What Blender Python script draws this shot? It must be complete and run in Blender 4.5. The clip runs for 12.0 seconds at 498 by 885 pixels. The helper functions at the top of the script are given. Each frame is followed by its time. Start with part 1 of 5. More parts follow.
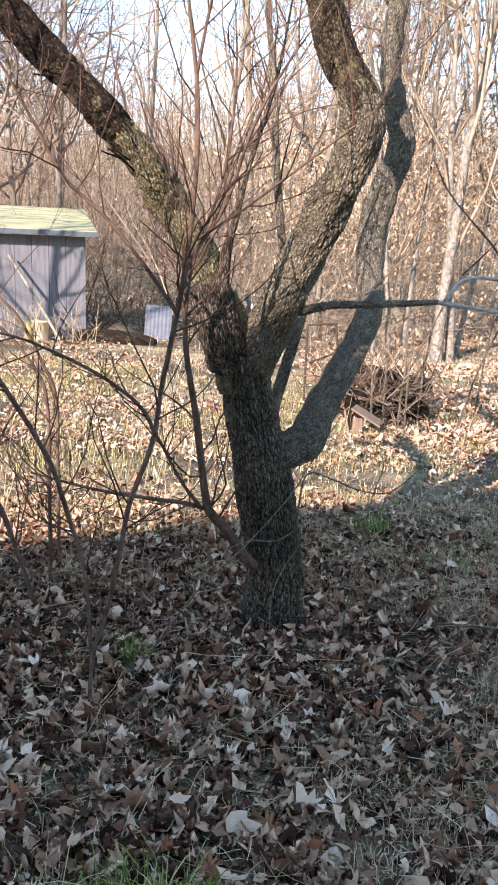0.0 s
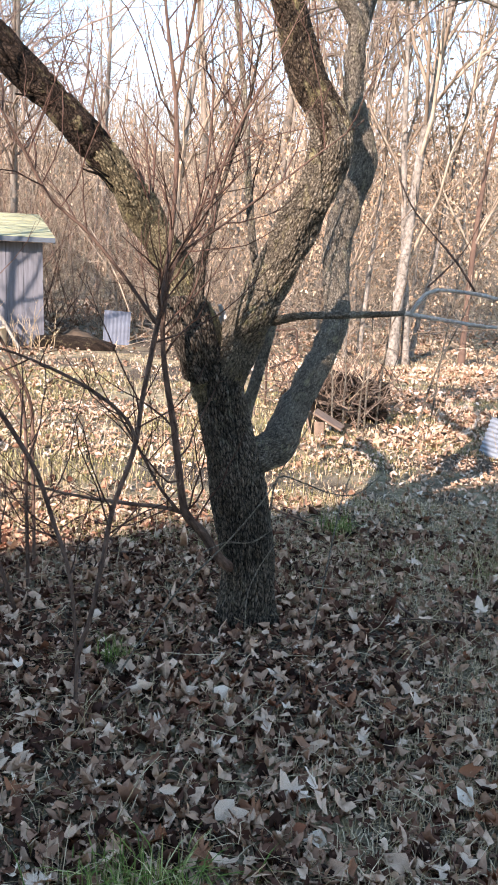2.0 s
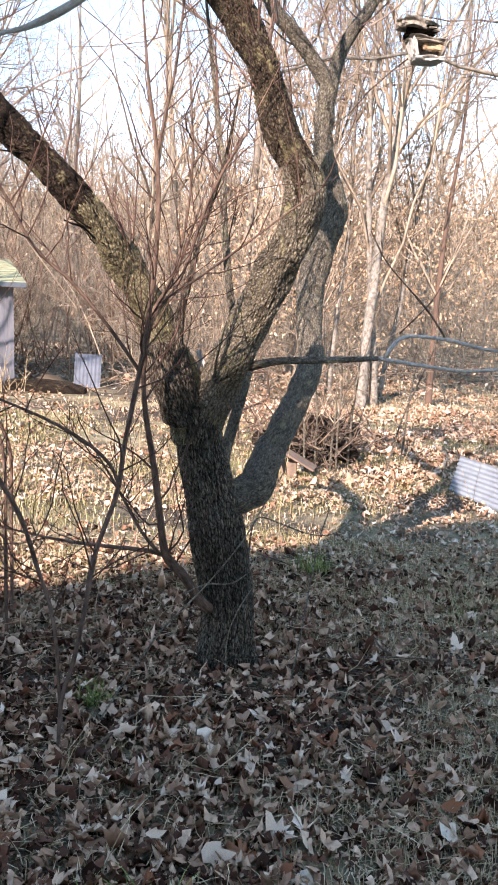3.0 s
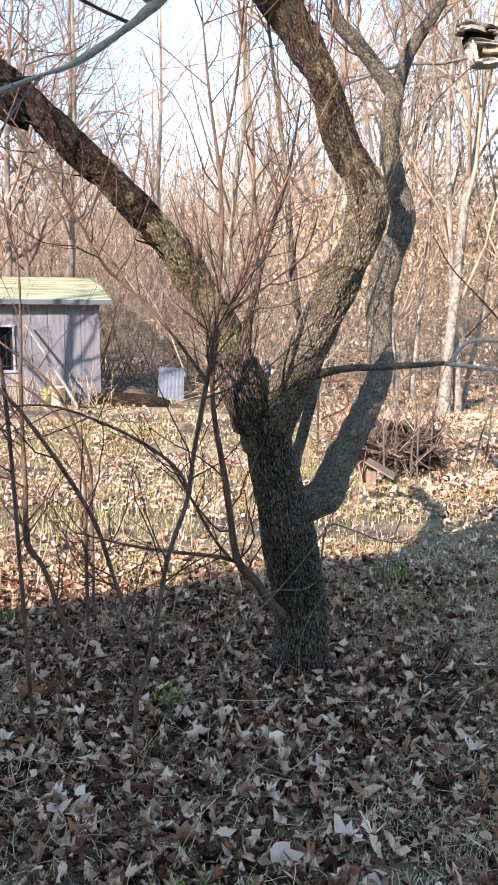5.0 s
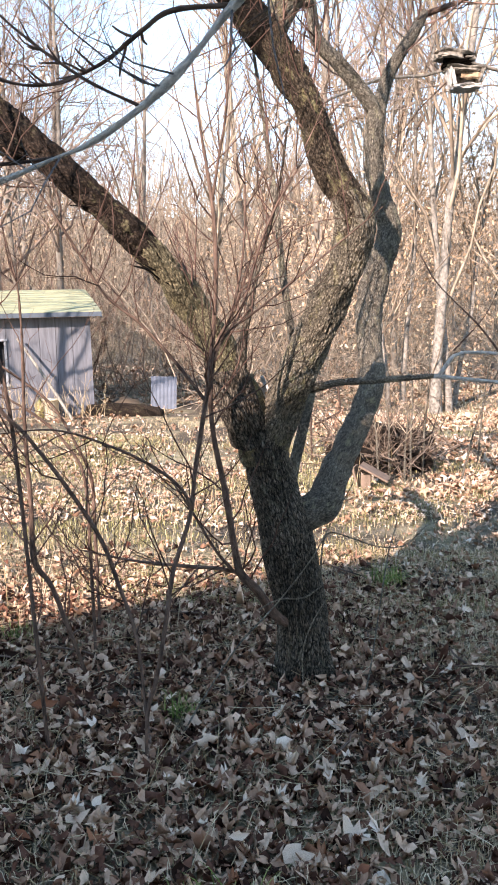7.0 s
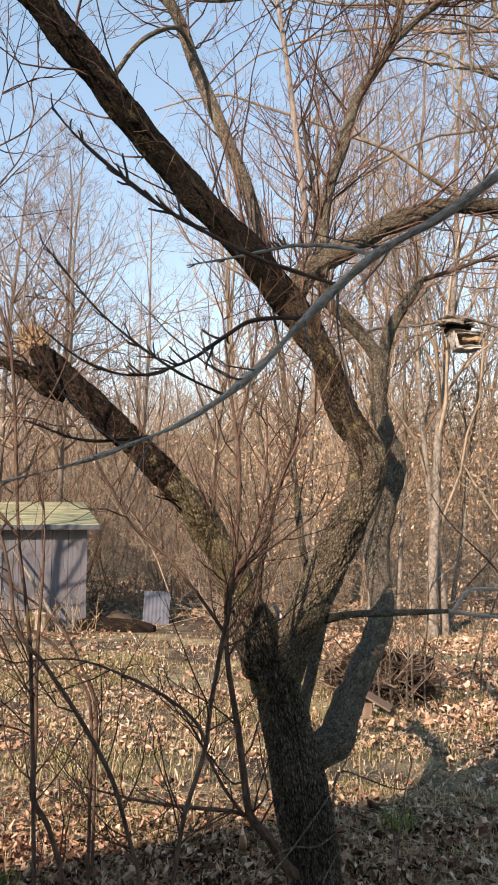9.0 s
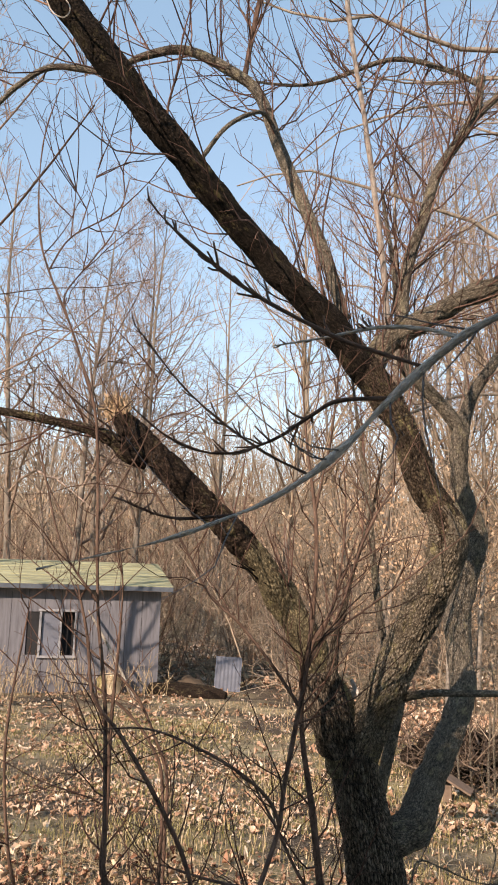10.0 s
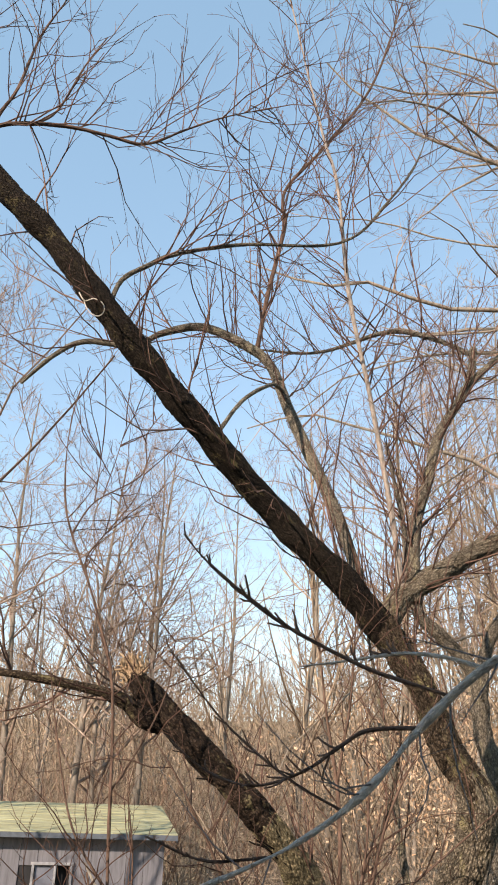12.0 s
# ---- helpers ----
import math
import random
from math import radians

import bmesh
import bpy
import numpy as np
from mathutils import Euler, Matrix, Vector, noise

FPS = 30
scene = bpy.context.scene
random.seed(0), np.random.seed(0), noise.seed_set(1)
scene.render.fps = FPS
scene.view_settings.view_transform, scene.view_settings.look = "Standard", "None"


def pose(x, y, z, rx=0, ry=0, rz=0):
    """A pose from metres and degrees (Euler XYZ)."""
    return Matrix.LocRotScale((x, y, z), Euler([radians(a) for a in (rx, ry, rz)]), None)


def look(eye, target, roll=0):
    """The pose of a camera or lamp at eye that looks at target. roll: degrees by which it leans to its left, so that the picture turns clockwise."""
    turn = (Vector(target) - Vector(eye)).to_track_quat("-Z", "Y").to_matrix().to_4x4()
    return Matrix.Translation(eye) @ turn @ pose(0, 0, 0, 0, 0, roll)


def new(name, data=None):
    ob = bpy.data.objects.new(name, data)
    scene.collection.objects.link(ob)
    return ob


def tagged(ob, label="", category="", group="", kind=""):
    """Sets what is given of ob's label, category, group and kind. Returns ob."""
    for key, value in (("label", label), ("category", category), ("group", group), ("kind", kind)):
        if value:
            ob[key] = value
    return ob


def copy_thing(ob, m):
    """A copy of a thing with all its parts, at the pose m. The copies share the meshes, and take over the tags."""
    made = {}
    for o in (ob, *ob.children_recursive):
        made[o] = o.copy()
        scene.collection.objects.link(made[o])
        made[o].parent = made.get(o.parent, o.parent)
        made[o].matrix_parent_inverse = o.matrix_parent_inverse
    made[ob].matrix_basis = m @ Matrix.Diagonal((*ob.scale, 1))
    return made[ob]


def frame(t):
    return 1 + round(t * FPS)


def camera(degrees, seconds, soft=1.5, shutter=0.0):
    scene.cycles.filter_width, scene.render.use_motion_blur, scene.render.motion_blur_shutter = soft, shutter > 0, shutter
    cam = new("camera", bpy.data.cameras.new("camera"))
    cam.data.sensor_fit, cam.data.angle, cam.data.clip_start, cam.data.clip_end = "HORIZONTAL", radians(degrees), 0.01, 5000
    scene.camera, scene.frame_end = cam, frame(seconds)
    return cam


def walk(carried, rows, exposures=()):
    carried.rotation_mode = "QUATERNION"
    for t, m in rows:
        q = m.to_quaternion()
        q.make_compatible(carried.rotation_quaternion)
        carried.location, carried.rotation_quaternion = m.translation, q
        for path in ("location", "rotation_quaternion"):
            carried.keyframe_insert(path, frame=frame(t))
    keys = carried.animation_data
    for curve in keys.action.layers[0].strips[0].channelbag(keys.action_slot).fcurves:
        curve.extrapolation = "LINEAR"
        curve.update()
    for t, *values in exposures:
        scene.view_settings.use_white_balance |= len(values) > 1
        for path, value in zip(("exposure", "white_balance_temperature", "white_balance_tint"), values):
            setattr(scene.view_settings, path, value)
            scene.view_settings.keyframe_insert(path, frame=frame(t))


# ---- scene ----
# t, x, y, z, yaw, pitch, roll of the eye
PATH = [
    (0, 0.000, 0.000, 1.600, -0.00, -12.83, -2.17),
    (0.5, -0.006, -0.035, 1.604, 2.42, -12.11, -2.81),
    (1, -0.053, -0.056, 1.612, 0.95, -12.53, -2.30),
    (1.5, -0.076, -0.084, 1.620, -0.76, -12.91, -1.95),
    (2, -0.083, -0.116, 1.631, -3.23, -12.44, -2.21),
    (2.5, -0.117, -0.145, 1.639, -4.74, -10.42, -1.99),
    (2.7, -0.133, -0.158, 1.641, -5.53, -10.17, -2.04),
    (4.3, -0.076, -0.259, 1.702, -4.52, -3.81, -1.42),
    (4.5, -0.069, -0.261, 1.688, -3.70, -3.66, -0.87),
    (5, -0.060, -0.240, 1.649, 0.40, -8.80, -0.14),
    (5.5, -0.050, -0.252, 1.639, 2.50, -11.21, 1.17),
    (6, -0.043, -0.256, 1.637, 3.15, -12.62, 2.00),
    (6.5, -0.056, -0.292, 1.659, 0.93, -12.66, 2.41),
    (7, -0.083, -0.336, 1.714, -0.39, -8.57, 1.59),
    (7.2, -0.096, -0.339, 1.729, -0.55, -6.61, 1.32),
    (8.8, -0.194, -0.427, 1.788, -2.36, 5.39, 0.60),
    (9, -0.202, -0.431, 1.791, -1.12, 6.59, 0.20),
    (9.5, -0.214, -0.432, 1.796, 2.18, 8.73, -1.07),
    (10, -0.217, -0.443, 1.815, 4.02, 11.06, -1.48),
    (10.5, -0.218, -0.472, 1.861, 3.71, 15.55, -0.11),
    (11, -0.213, -0.504, 1.890, 1.64, 20.13, 0.07),
    (11.5, -0.229, -0.539, 1.931, 1.66, 23.79, -0.69),
    (12, -0.250, -0.585, 1.969, 4.59, 26.35, -1.24),
]
cam = camera(34.6, 12.0, soft=1.8)
EXPOSURES = [(0.0, 1.70, 7250, 22), (2.7, 1.68, 7300, 23), (4.4, 1.80, 7250, 23), (5.5, 1.68, 7250, 22), (7.1, 1.70, 7300, 22), (8.8, 0.86, 8500, 23), (9.5, 0.80, 8600, 23), (10.5, 0.80, 8600, 22), (12.0, 0.92, 8350, 19)]
walk(cam, [(t, pose(x, y, z, 90 + pitch, roll, yaw)) for t, x, y, z, yaw, pitch, roll in PATH], EXPOSURES)

# ---- light ----
SUN_EL, SUN_AZ = 26.3, 209.2
world = bpy.data.worlds.new("world")
scene.world = world
world.use_nodes = True
wn = world.node_tree.nodes
sky = wn.new("ShaderNodeTexSky")
sky.sky_type = 'NISHITA'
sky.sun_disc = False
sky.sun_elevation, sky.sun_rotation = radians(SUN_EL), radians(SUN_AZ)
sky.air_density, sky.dust_density, sky.ozone_density = 1.1, 0.0, 0.6
wn["Background"].inputs[1].default_value = 0.148
haze = wn.new("ShaderNodeMix")
haze.data_type, haze.blend_type = 'RGBA', 'MULTIPLY'
haze.inputs[0].default_value, haze.inputs[7].default_value = 1.0, (1.0, 0.99, 1.0, 1)
deep = wn.new("ShaderNodeHueSaturation")
deep.inputs["Saturation"].default_value, deep.inputs["Value"].default_value = 1.08, 0.72
world.node_tree.links.new(sky.outputs[0], deep.inputs["Color"])
veil = wn.new("ShaderNodeMix")
veil.data_type, veil.blend_type = 'RGBA', 'ADD'
veil.inputs[0].default_value, veil.inputs[7].default_value = 1.0, (0.46, 1.12, 1.80, 1)
world.node_tree.links.new(deep.outputs[0], veil.inputs[6])
world.node_tree.links.new(veil.outputs[2], haze.inputs[6])
world.node_tree.links.new(haze.outputs[2], wn["Background"].inputs[0])
sun = new("sun", bpy.data.lights.new("sun", 'SUN'))
sun.data.energy, sun.data.angle, sun.data.color = 4.4, radians(0.55), (1.0, 0.955, 0.90)
sa, se = radians(SUN_AZ), radians(SUN_EL)
to_sun = Vector((math.sin(sa) * math.cos(se), math.cos(sa) * math.cos(se), math.sin(se)))
sun.matrix_world = look(to_sun * 50, (0, 0, 0))

rng = np.random.default_rng(7)


# ---- materials ----
def ramp(nt, fac, stops, interp='LINEAR'):
    n = nt.nodes.new("ShaderNodeValToRGB")
    n.color_ramp.interpolation = interp
    while len(n.color_ramp.elements) < len(stops):
        n.color_ramp.elements.new(0.5)
    for e, (p, c) in zip(n.color_ramp.elements, stops):
        e.position, e.color = p, (*c, 1)
    nt.links.new(fac, n.inputs[0])
    return n.outputs[0]


def tex(nt, scale, detail=4, rough=0.6, stretch=(1, 1, 1), kind="ShaderNodeTexNoise", out=0):
    co = nt.nodes.new("ShaderNodeTexCoord")
    mp = nt.nodes.new("ShaderNodeMapping")
    mp.inputs["Scale"].default_value = stretch
    nt.links.new(co.outputs["Object"], mp.inputs[0])
    n = nt.nodes.new(kind)
    n.inputs["Scale"].default_value = scale
    if kind == "ShaderNodeTexNoise":
        n.inputs["Detail"].default_value, n.inputs["Roughness"].default_value = detail, rough
    nt.links.new(mp.outputs[0], n.inputs["Vector"])
    return n.outputs[out]


def mix(nt, fac, a, b, mode='MIX'):
    n = nt.nodes.new("ShaderNodeMix")
    n.data_type, n.blend_type = 'RGBA', mode
    for sock, v in ((n.inputs[0], fac), (n.inputs[6], a), (n.inputs[7], b)):
        if isinstance(v, (int, float)):
            sock.default_value = v
        elif isinstance(v, tuple):
            sock.default_value = (*v, 1)
        else:
            nt.links.new(v, sock)
    return n.outputs[2]


def material(name, rough=0.85, metal=0.0, spec=0.3):
    m = bpy.data.materials.new(name)
    m.use_nodes = True
    b = m.node_tree.nodes["Principled BSDF"]
    b.inputs["Roughness"].default_value, b.inputs["Metallic"].default_value = rough, metal
    b.inputs["Specular IOR Level"].default_value = spec
    return m, m.node_tree, b


def bump(nt, b, h, strength=0.5, dist=0.01):
    n = nt.nodes.new("ShaderNodeBump")
    n.inputs["Strength"].default_value, n.inputs["Distance"].default_value = strength, dist
    nt.links.new(h, n.inputs["Height"])
    nt.links.new(n.outputs[0], b.inputs["Normal"])


def limb_tex(nt, scale, detail=4, rough=0.6, kind="ShaderNodeTexNoise", out=0, squash=0.22, limb=True):
    """Texture in the limb's own coordinates, drawn out along it."""
    at = nt.nodes.new("ShaderNodeAttribute" if limb else "ShaderNodeTexCoord")
    if limb:
        at.attribute_name = "limb_co"
    mp = nt.nodes.new("ShaderNodeMapping")
    mp.inputs["Scale"].default_value = (1, 1, squash)
    nt.links.new(at.outputs["Vector" if limb else "Object"], mp.inputs[0])
    n = nt.nodes.new(kind)
    n.inputs["Scale"].default_value = scale
    if kind == "ShaderNodeTexNoise":
        n.inputs["Detail"].default_value, n.inputs["Roughness"].default_value = detail, rough
        nt.links.new(mp.outputs[0], n.inputs["Vector"])
    else:
        n.feature = 'DISTANCE_TO_EDGE'
        wob = nt.nodes.new("ShaderNodeTexNoise")
        wob.inputs["Scale"].default_value, wob.inputs["Detail"].default_value = scale * 1.6, 3
        nt.links.new(mp.outputs[0], wob.inputs["Vector"])
        mad = nt.nodes.new("ShaderNodeVectorMath")
        mad.operation = 'MULTIPLY_ADD'
        mad.inputs[1].default_value = (1.1 / scale,) * 3
        nt.links.new(wob.outputs["Color"], mad.inputs[0])
        nt.links.new(mp.outputs[0], mad.inputs[2])
        nt.links.new(mad.outputs[0], n.inputs["Vector"])
    return n.outputs[out]


def bark(name, dark, light, lichen=None, scale=30, squash=0.22, amount=0.5, plates=0.0, limb=True, vary=False, cell=(115, 0.5)):
    m, nt, b = material(name, 0.9, spec=0.12)
    g = limb_tex(nt, scale, 8, 0.7, squash=squash, limb=limb)
    col = ramp(nt, g, [(0.36, dark), (0.60, light)])
    big = limb_tex(nt, 3.5, 4, squash=0.7, limb=limb)
    col = mix(nt, 0.3, col, ramp(nt, big, [(0.35, tuple(c * 0.6 for c in dark)), (0.65, light)]))
    height = g
    if plates:
        # Colour darkens with furrow depth and along seams, and lightens on ridges.
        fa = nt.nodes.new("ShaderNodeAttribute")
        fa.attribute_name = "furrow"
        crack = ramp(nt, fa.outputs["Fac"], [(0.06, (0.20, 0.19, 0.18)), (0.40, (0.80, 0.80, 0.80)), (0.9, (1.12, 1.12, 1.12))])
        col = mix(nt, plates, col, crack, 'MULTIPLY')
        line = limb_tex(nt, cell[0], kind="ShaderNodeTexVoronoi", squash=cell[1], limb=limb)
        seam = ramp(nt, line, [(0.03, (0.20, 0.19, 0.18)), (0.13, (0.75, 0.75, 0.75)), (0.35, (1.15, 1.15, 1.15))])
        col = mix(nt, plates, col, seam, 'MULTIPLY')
        height = mix(nt, 0.75, g, seam)
    if lichen:
        l = ramp(nt, limb_tex(nt, 24, 8, 0.75, squash=0.6, limb=limb), [(0.53, (0, 0, 0)), (0.62, (amount,) * 3)])
        where = ramp(nt, limb_tex(nt, 4, 4, squash=0.7, limb=limb), [(0.42, (0, 0, 0)), (0.62, (1, 1, 1))])
        col = mix(nt, mix(nt, 1.0, l, where, 'MULTIPLY'), col, lichen)
    if vary:
        r = nt.nodes.new("ShaderNodeNewGeometry").outputs["Random Per Island"]
        col = mix(nt, 1.0, col, ramp(nt, r, [(0.0, (0.35, 0.30, 0.27)), (0.5, (0.85, 0.80, 0.76)), (1.0, (1.25, 1.2, 1.12))]), 'MULTIPLY')
    nt.links.new(col, b.inputs["Base Color"])
    bump(nt, b, height, 1.0, 0.014)
    return m


# Trunk bark is toned darker for its shade than the sunlit M_LIMB.
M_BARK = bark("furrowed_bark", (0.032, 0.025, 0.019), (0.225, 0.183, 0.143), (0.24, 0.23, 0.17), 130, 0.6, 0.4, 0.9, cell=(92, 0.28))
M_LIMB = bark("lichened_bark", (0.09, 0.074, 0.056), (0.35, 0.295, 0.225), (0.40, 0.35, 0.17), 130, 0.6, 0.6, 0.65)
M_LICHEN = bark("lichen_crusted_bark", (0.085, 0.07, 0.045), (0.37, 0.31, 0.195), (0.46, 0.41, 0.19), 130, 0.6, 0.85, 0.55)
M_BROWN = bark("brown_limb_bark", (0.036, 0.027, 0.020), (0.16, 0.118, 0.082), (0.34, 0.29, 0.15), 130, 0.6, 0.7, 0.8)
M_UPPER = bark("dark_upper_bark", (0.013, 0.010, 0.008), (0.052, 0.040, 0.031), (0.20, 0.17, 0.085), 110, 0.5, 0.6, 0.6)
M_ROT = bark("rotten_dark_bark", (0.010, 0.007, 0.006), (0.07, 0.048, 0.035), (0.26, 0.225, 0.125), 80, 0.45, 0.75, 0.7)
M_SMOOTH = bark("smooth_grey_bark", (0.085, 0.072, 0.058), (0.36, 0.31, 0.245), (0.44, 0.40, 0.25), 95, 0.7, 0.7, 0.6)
M_GREYB = bark("pale_branch_bark", (0.15, 0.125, 0.11), (0.42, 0.36, 0.31), (0.36, 0.22, 0.18), 60, 0.4, 0.6)
M_SAPL = bark("sapling_bark", (0.042, 0.027, 0.021), (0.185, 0.118, 0.09), None, 60, 0.3)
M_GREY = bark("grey_branch_bark", (0.27, 0.235, 0.205), (0.74, 0.66, 0.58), None, 140, 0.5)
M_CROWN = bark("purple_grey_twig", (0.12, 0.092, 0.08), (0.40, 0.315, 0.27), None, 5, 0.6, limb=False, vary=True)
M_TWIG = bark("red_brown_twig", (0.07, 0.043, 0.037), (0.25, 0.16, 0.135), None, 40, 0.5, limb=False, vary=True)
M_REDTW = bark("young_red_twig", (0.12, 0.078, 0.06), (0.34, 0.24, 0.19), None, 5, 0.6, limb=False, vary=True)
M_DARKTW = bark("dark_brown_twig", (0.035, 0.020, 0.016), (0.14, 0.082, 0.062), None, 40, 0.5, limb=False)
M_GREYTW = bark("grey_twig", (0.10, 0.095, 0.095), (0.24, 0.225, 0.225), None, 90, 0.5, limb=False)
M_FAR = bark("woodland_bark", (0.09, 0.074, 0.06), (0.27, 0.23, 0.19), None, 6, 0.3, limb=False)
M_FARTW = bark("woodland_twig", (0.16, 0.127, 0.10), (0.44, 0.365, 0.29), None, 3, 0.6, limb=False, vary=True)
M_BRUSH = bark("dead_brush", (0.045, 0.034, 0.028), (0.24, 0.185, 0.15), None, 40, 0.2, limb=False, vary=True)
M_BIRCH = bark("pale_mottled_bark", (0.06, 0.047, 0.038), (0.32, 0.285, 0.245), None, 14, 0.9, limb=False)
M_OLIVE = bark("olive_tan_limb_bark", (0.10, 0.083, 0.065), (0.33, 0.28, 0.228), None, 30, 0.4, limb=False)
M_CUT = bark("splintered_wood", (0.17, 0.11, 0.07), (0.50, 0.36, 0.235), None, 50, 0.15, limb=False)
M_SHARD = bark("bleached_wood", (0.42, 0.38, 0.34), (0.72, 0.68, 0.63), None, 60, 0.2, limb=False)
M_DEADW = bark("weathered_wood", (0.10, 0.085, 0.07), (0.36, 0.32, 0.27), None, 40, 0.2, limb=False)


def leaf_material(name, stops, island=True):
    m, nt, b = material(name, 0.85, spec=0.06)
    if island:
        r = nt.nodes.new("ShaderNodeNewGeometry").outputs["Random Per Island"]
    else:
        r = nt.nodes.new("ShaderNodeObjectInfo").outputs["Random"]
    col = ramp(nt, r, stops)
    col = mix(nt, 0.5, col, ramp(nt, tex(nt, 45, 4), [(0.32, (0.35, 0.3, 0.27)), (0.58, (1, 1, 1))]), 'MULTIPLY')
    nt.links.new(col, b.inputs["Base Color"])
    return m


# Leaf in two tones: dark for shaded ground, pale for the sunlit lawn.
M_LEAF_SHADE = leaf_material("shade_toned_fallen_leaf", [(0.0, (0.025, 0.013, 0.010)), (0.38, (0.155, 0.07, 0.047)), (0.58, (0.34, 0.19, 0.125)), (0.74, (0.50, 0.315, 0.215)), (1.0, (0.76, 0.53, 0.385))])
M_LEAF_SUN = leaf_material("sun_toned_lawn_leaf", [(0.0, (0.26, 0.145, 0.095)), (0.3, (0.42, 0.255, 0.17)), (0.6, (0.54, 0.37, 0.26)), (0.85, (0.62, 0.47, 0.355)), (1.0, (0.72, 0.61, 0.50))])
M_LAWN = leaf_material("lawn_grass_blade", [(0.0, (0.12, 0.12, 0.04)), (0.4, (0.26, 0.225, 0.09)), (0.75, (0.42, 0.345, 0.18)), (1.0, (0.58, 0.50, 0.31))])
M_LEAF = leaf_material("pale_fallen_leaf", [(0.0, (0.24, 0.09, 0.05)), (0.25, (0.33, 0.15, 0.085)), (0.38, (0.48, 0.32, 0.225)), (0.7, (0.63, 0.46, 0.345)), (1.0, (0.80, 0.62, 0.485))], False)
M_CLING = leaf_material("clinging_tan_leaf", [(0.0, (0.36, 0.23, 0.145)), (0.5, (0.50, 0.345, 0.23)), (1.0, (0.62, 0.475, 0.345))])
M_GRASS = leaf_material("grass_blade", [(0.0, (0.06, 0.11, 0.025)), (0.45, (0.14, 0.20, 0.05)), (0.75, (0.27, 0.28, 0.10)), (1.0, (0.52, 0.45, 0.26))])
M_DRY = leaf_material("dry_grass_blade", [(0.0, (0.24, 0.18, 0.085)), (0.35, (0.44, 0.325, 0.195)), (1.0, (0.66, 0.53, 0.37))])


def ground_material():
    m, nt, b = material("leafy_soil", 0.95, spec=0.15)
    fine = tex(nt, 60, 8, 0.7)
    c1 = ramp(nt, fine, [(0.38, (0.014, 0.010, 0.008)), (0.53, (0.09, 0.065, 0.05)), (0.7, (0.36, 0.29, 0.225))])
    mid = tex(nt, 9, 6, 0.7)
    c2 = ramp(nt, mid, [(0.35, (0.27, 0.25, 0.12)), (0.55, (0.52, 0.43, 0.27)), (0.7, (0.68, 0.57, 0.43))])
    patch = ramp(nt, tex(nt, 0.7, 5, 0.65), [(0.45, (0.05, 0.05, 0.05)), (0.62, (0.6, 0.6, 0.6))])
    col = mix(nt, patch, c1, c2)
    nt.links.new(col, b.inputs["Base Color"])
    bump(nt, b, fine, 0.9, 0.03)
    return m


M_GROUND = ground_material()


# ---- mesh helpers ----
def mesh(name, V, Q=None, T=None, smooth=True):
    me = bpy.data.meshes.new(name)
    V = np.asarray(V, dtype=np.float32).reshape(-1, 3)
    parts, starts, n = [], [], 0
    for arr, k in ((Q, 4), (T, 3)):
        if arr is not None and len(arr):
            a = np.asarray(arr, dtype=np.int32).reshape(-1, k)
            parts.append(a.ravel())
            starts.append(n + np.arange(len(a)) * k)
            n += a.size
    loops, starts = np.concatenate(parts), np.concatenate(starts).astype(np.int32)
    me.vertices.add(len(V))
    me.vertices.foreach_set("co", V.ravel())
    me.loops.add(len(loops))
    me.loops.foreach_set("vertex_index", loops)
    me.polygons.add(len(starts))
    me.polygons.foreach_set("loop_start", starts)
    me.update(calc_edges=True)
    me.validate()
    if smooth:
        me.polygons.foreach_set("use_smooth", np.ones(len(me.polygons), dtype=bool))
    return me


def put(name, me, mat, parent=None, label=""):
    ob = new(name, me)
    if mat and not me.materials:
        me.materials.append(mat)
    ob.parent = parent
    if label:
        ob["label"] = label
    return ob


def part(name, bm, mat, parent=None, label="", smooth=False):
    me = bpy.data.meshes.new(name)
    bm.to_mesh(me)
    bm.free()
    if smooth:
        me.polygons.foreach_set("use_smooth", np.ones(len(me.polygons), dtype=bool))
    return put(name, me, mat, parent, label)


def thing(name, label, category, at=(0, 0, 0), group="", kind=""):
    ob = new(name)
    ob.location = at
    return tagged(ob, label, category, group, kind)


def spline(pts, step):
    """Catmull-Rom through rows of x, y, z, r; about step apart."""
    p = np.array(pts, dtype=float)
    p = np.vstack([2 * p[0] - p[1], p, 2 * p[-1] - p[-2]])
    out = []
    for i in range(1, len(p) - 2):
        n = max(2, int(np.linalg.norm(p[i + 1, :3] - p[i, :3]) / step))
        t = np.linspace(0, 1, n, endpoint=False)[:, None]
        a, b, c, d = p[i - 1], p[i], p[i + 1], p[i + 2]
        out.append(0.5 * (2 * b + (c - a) * t + (2 * a - 5 * b + 4 * c - d) * t ** 2 + (3 * b - a - 3 * c + d) * t ** 3))
    out.append(p[-2][None])
    return np.vstack(out)


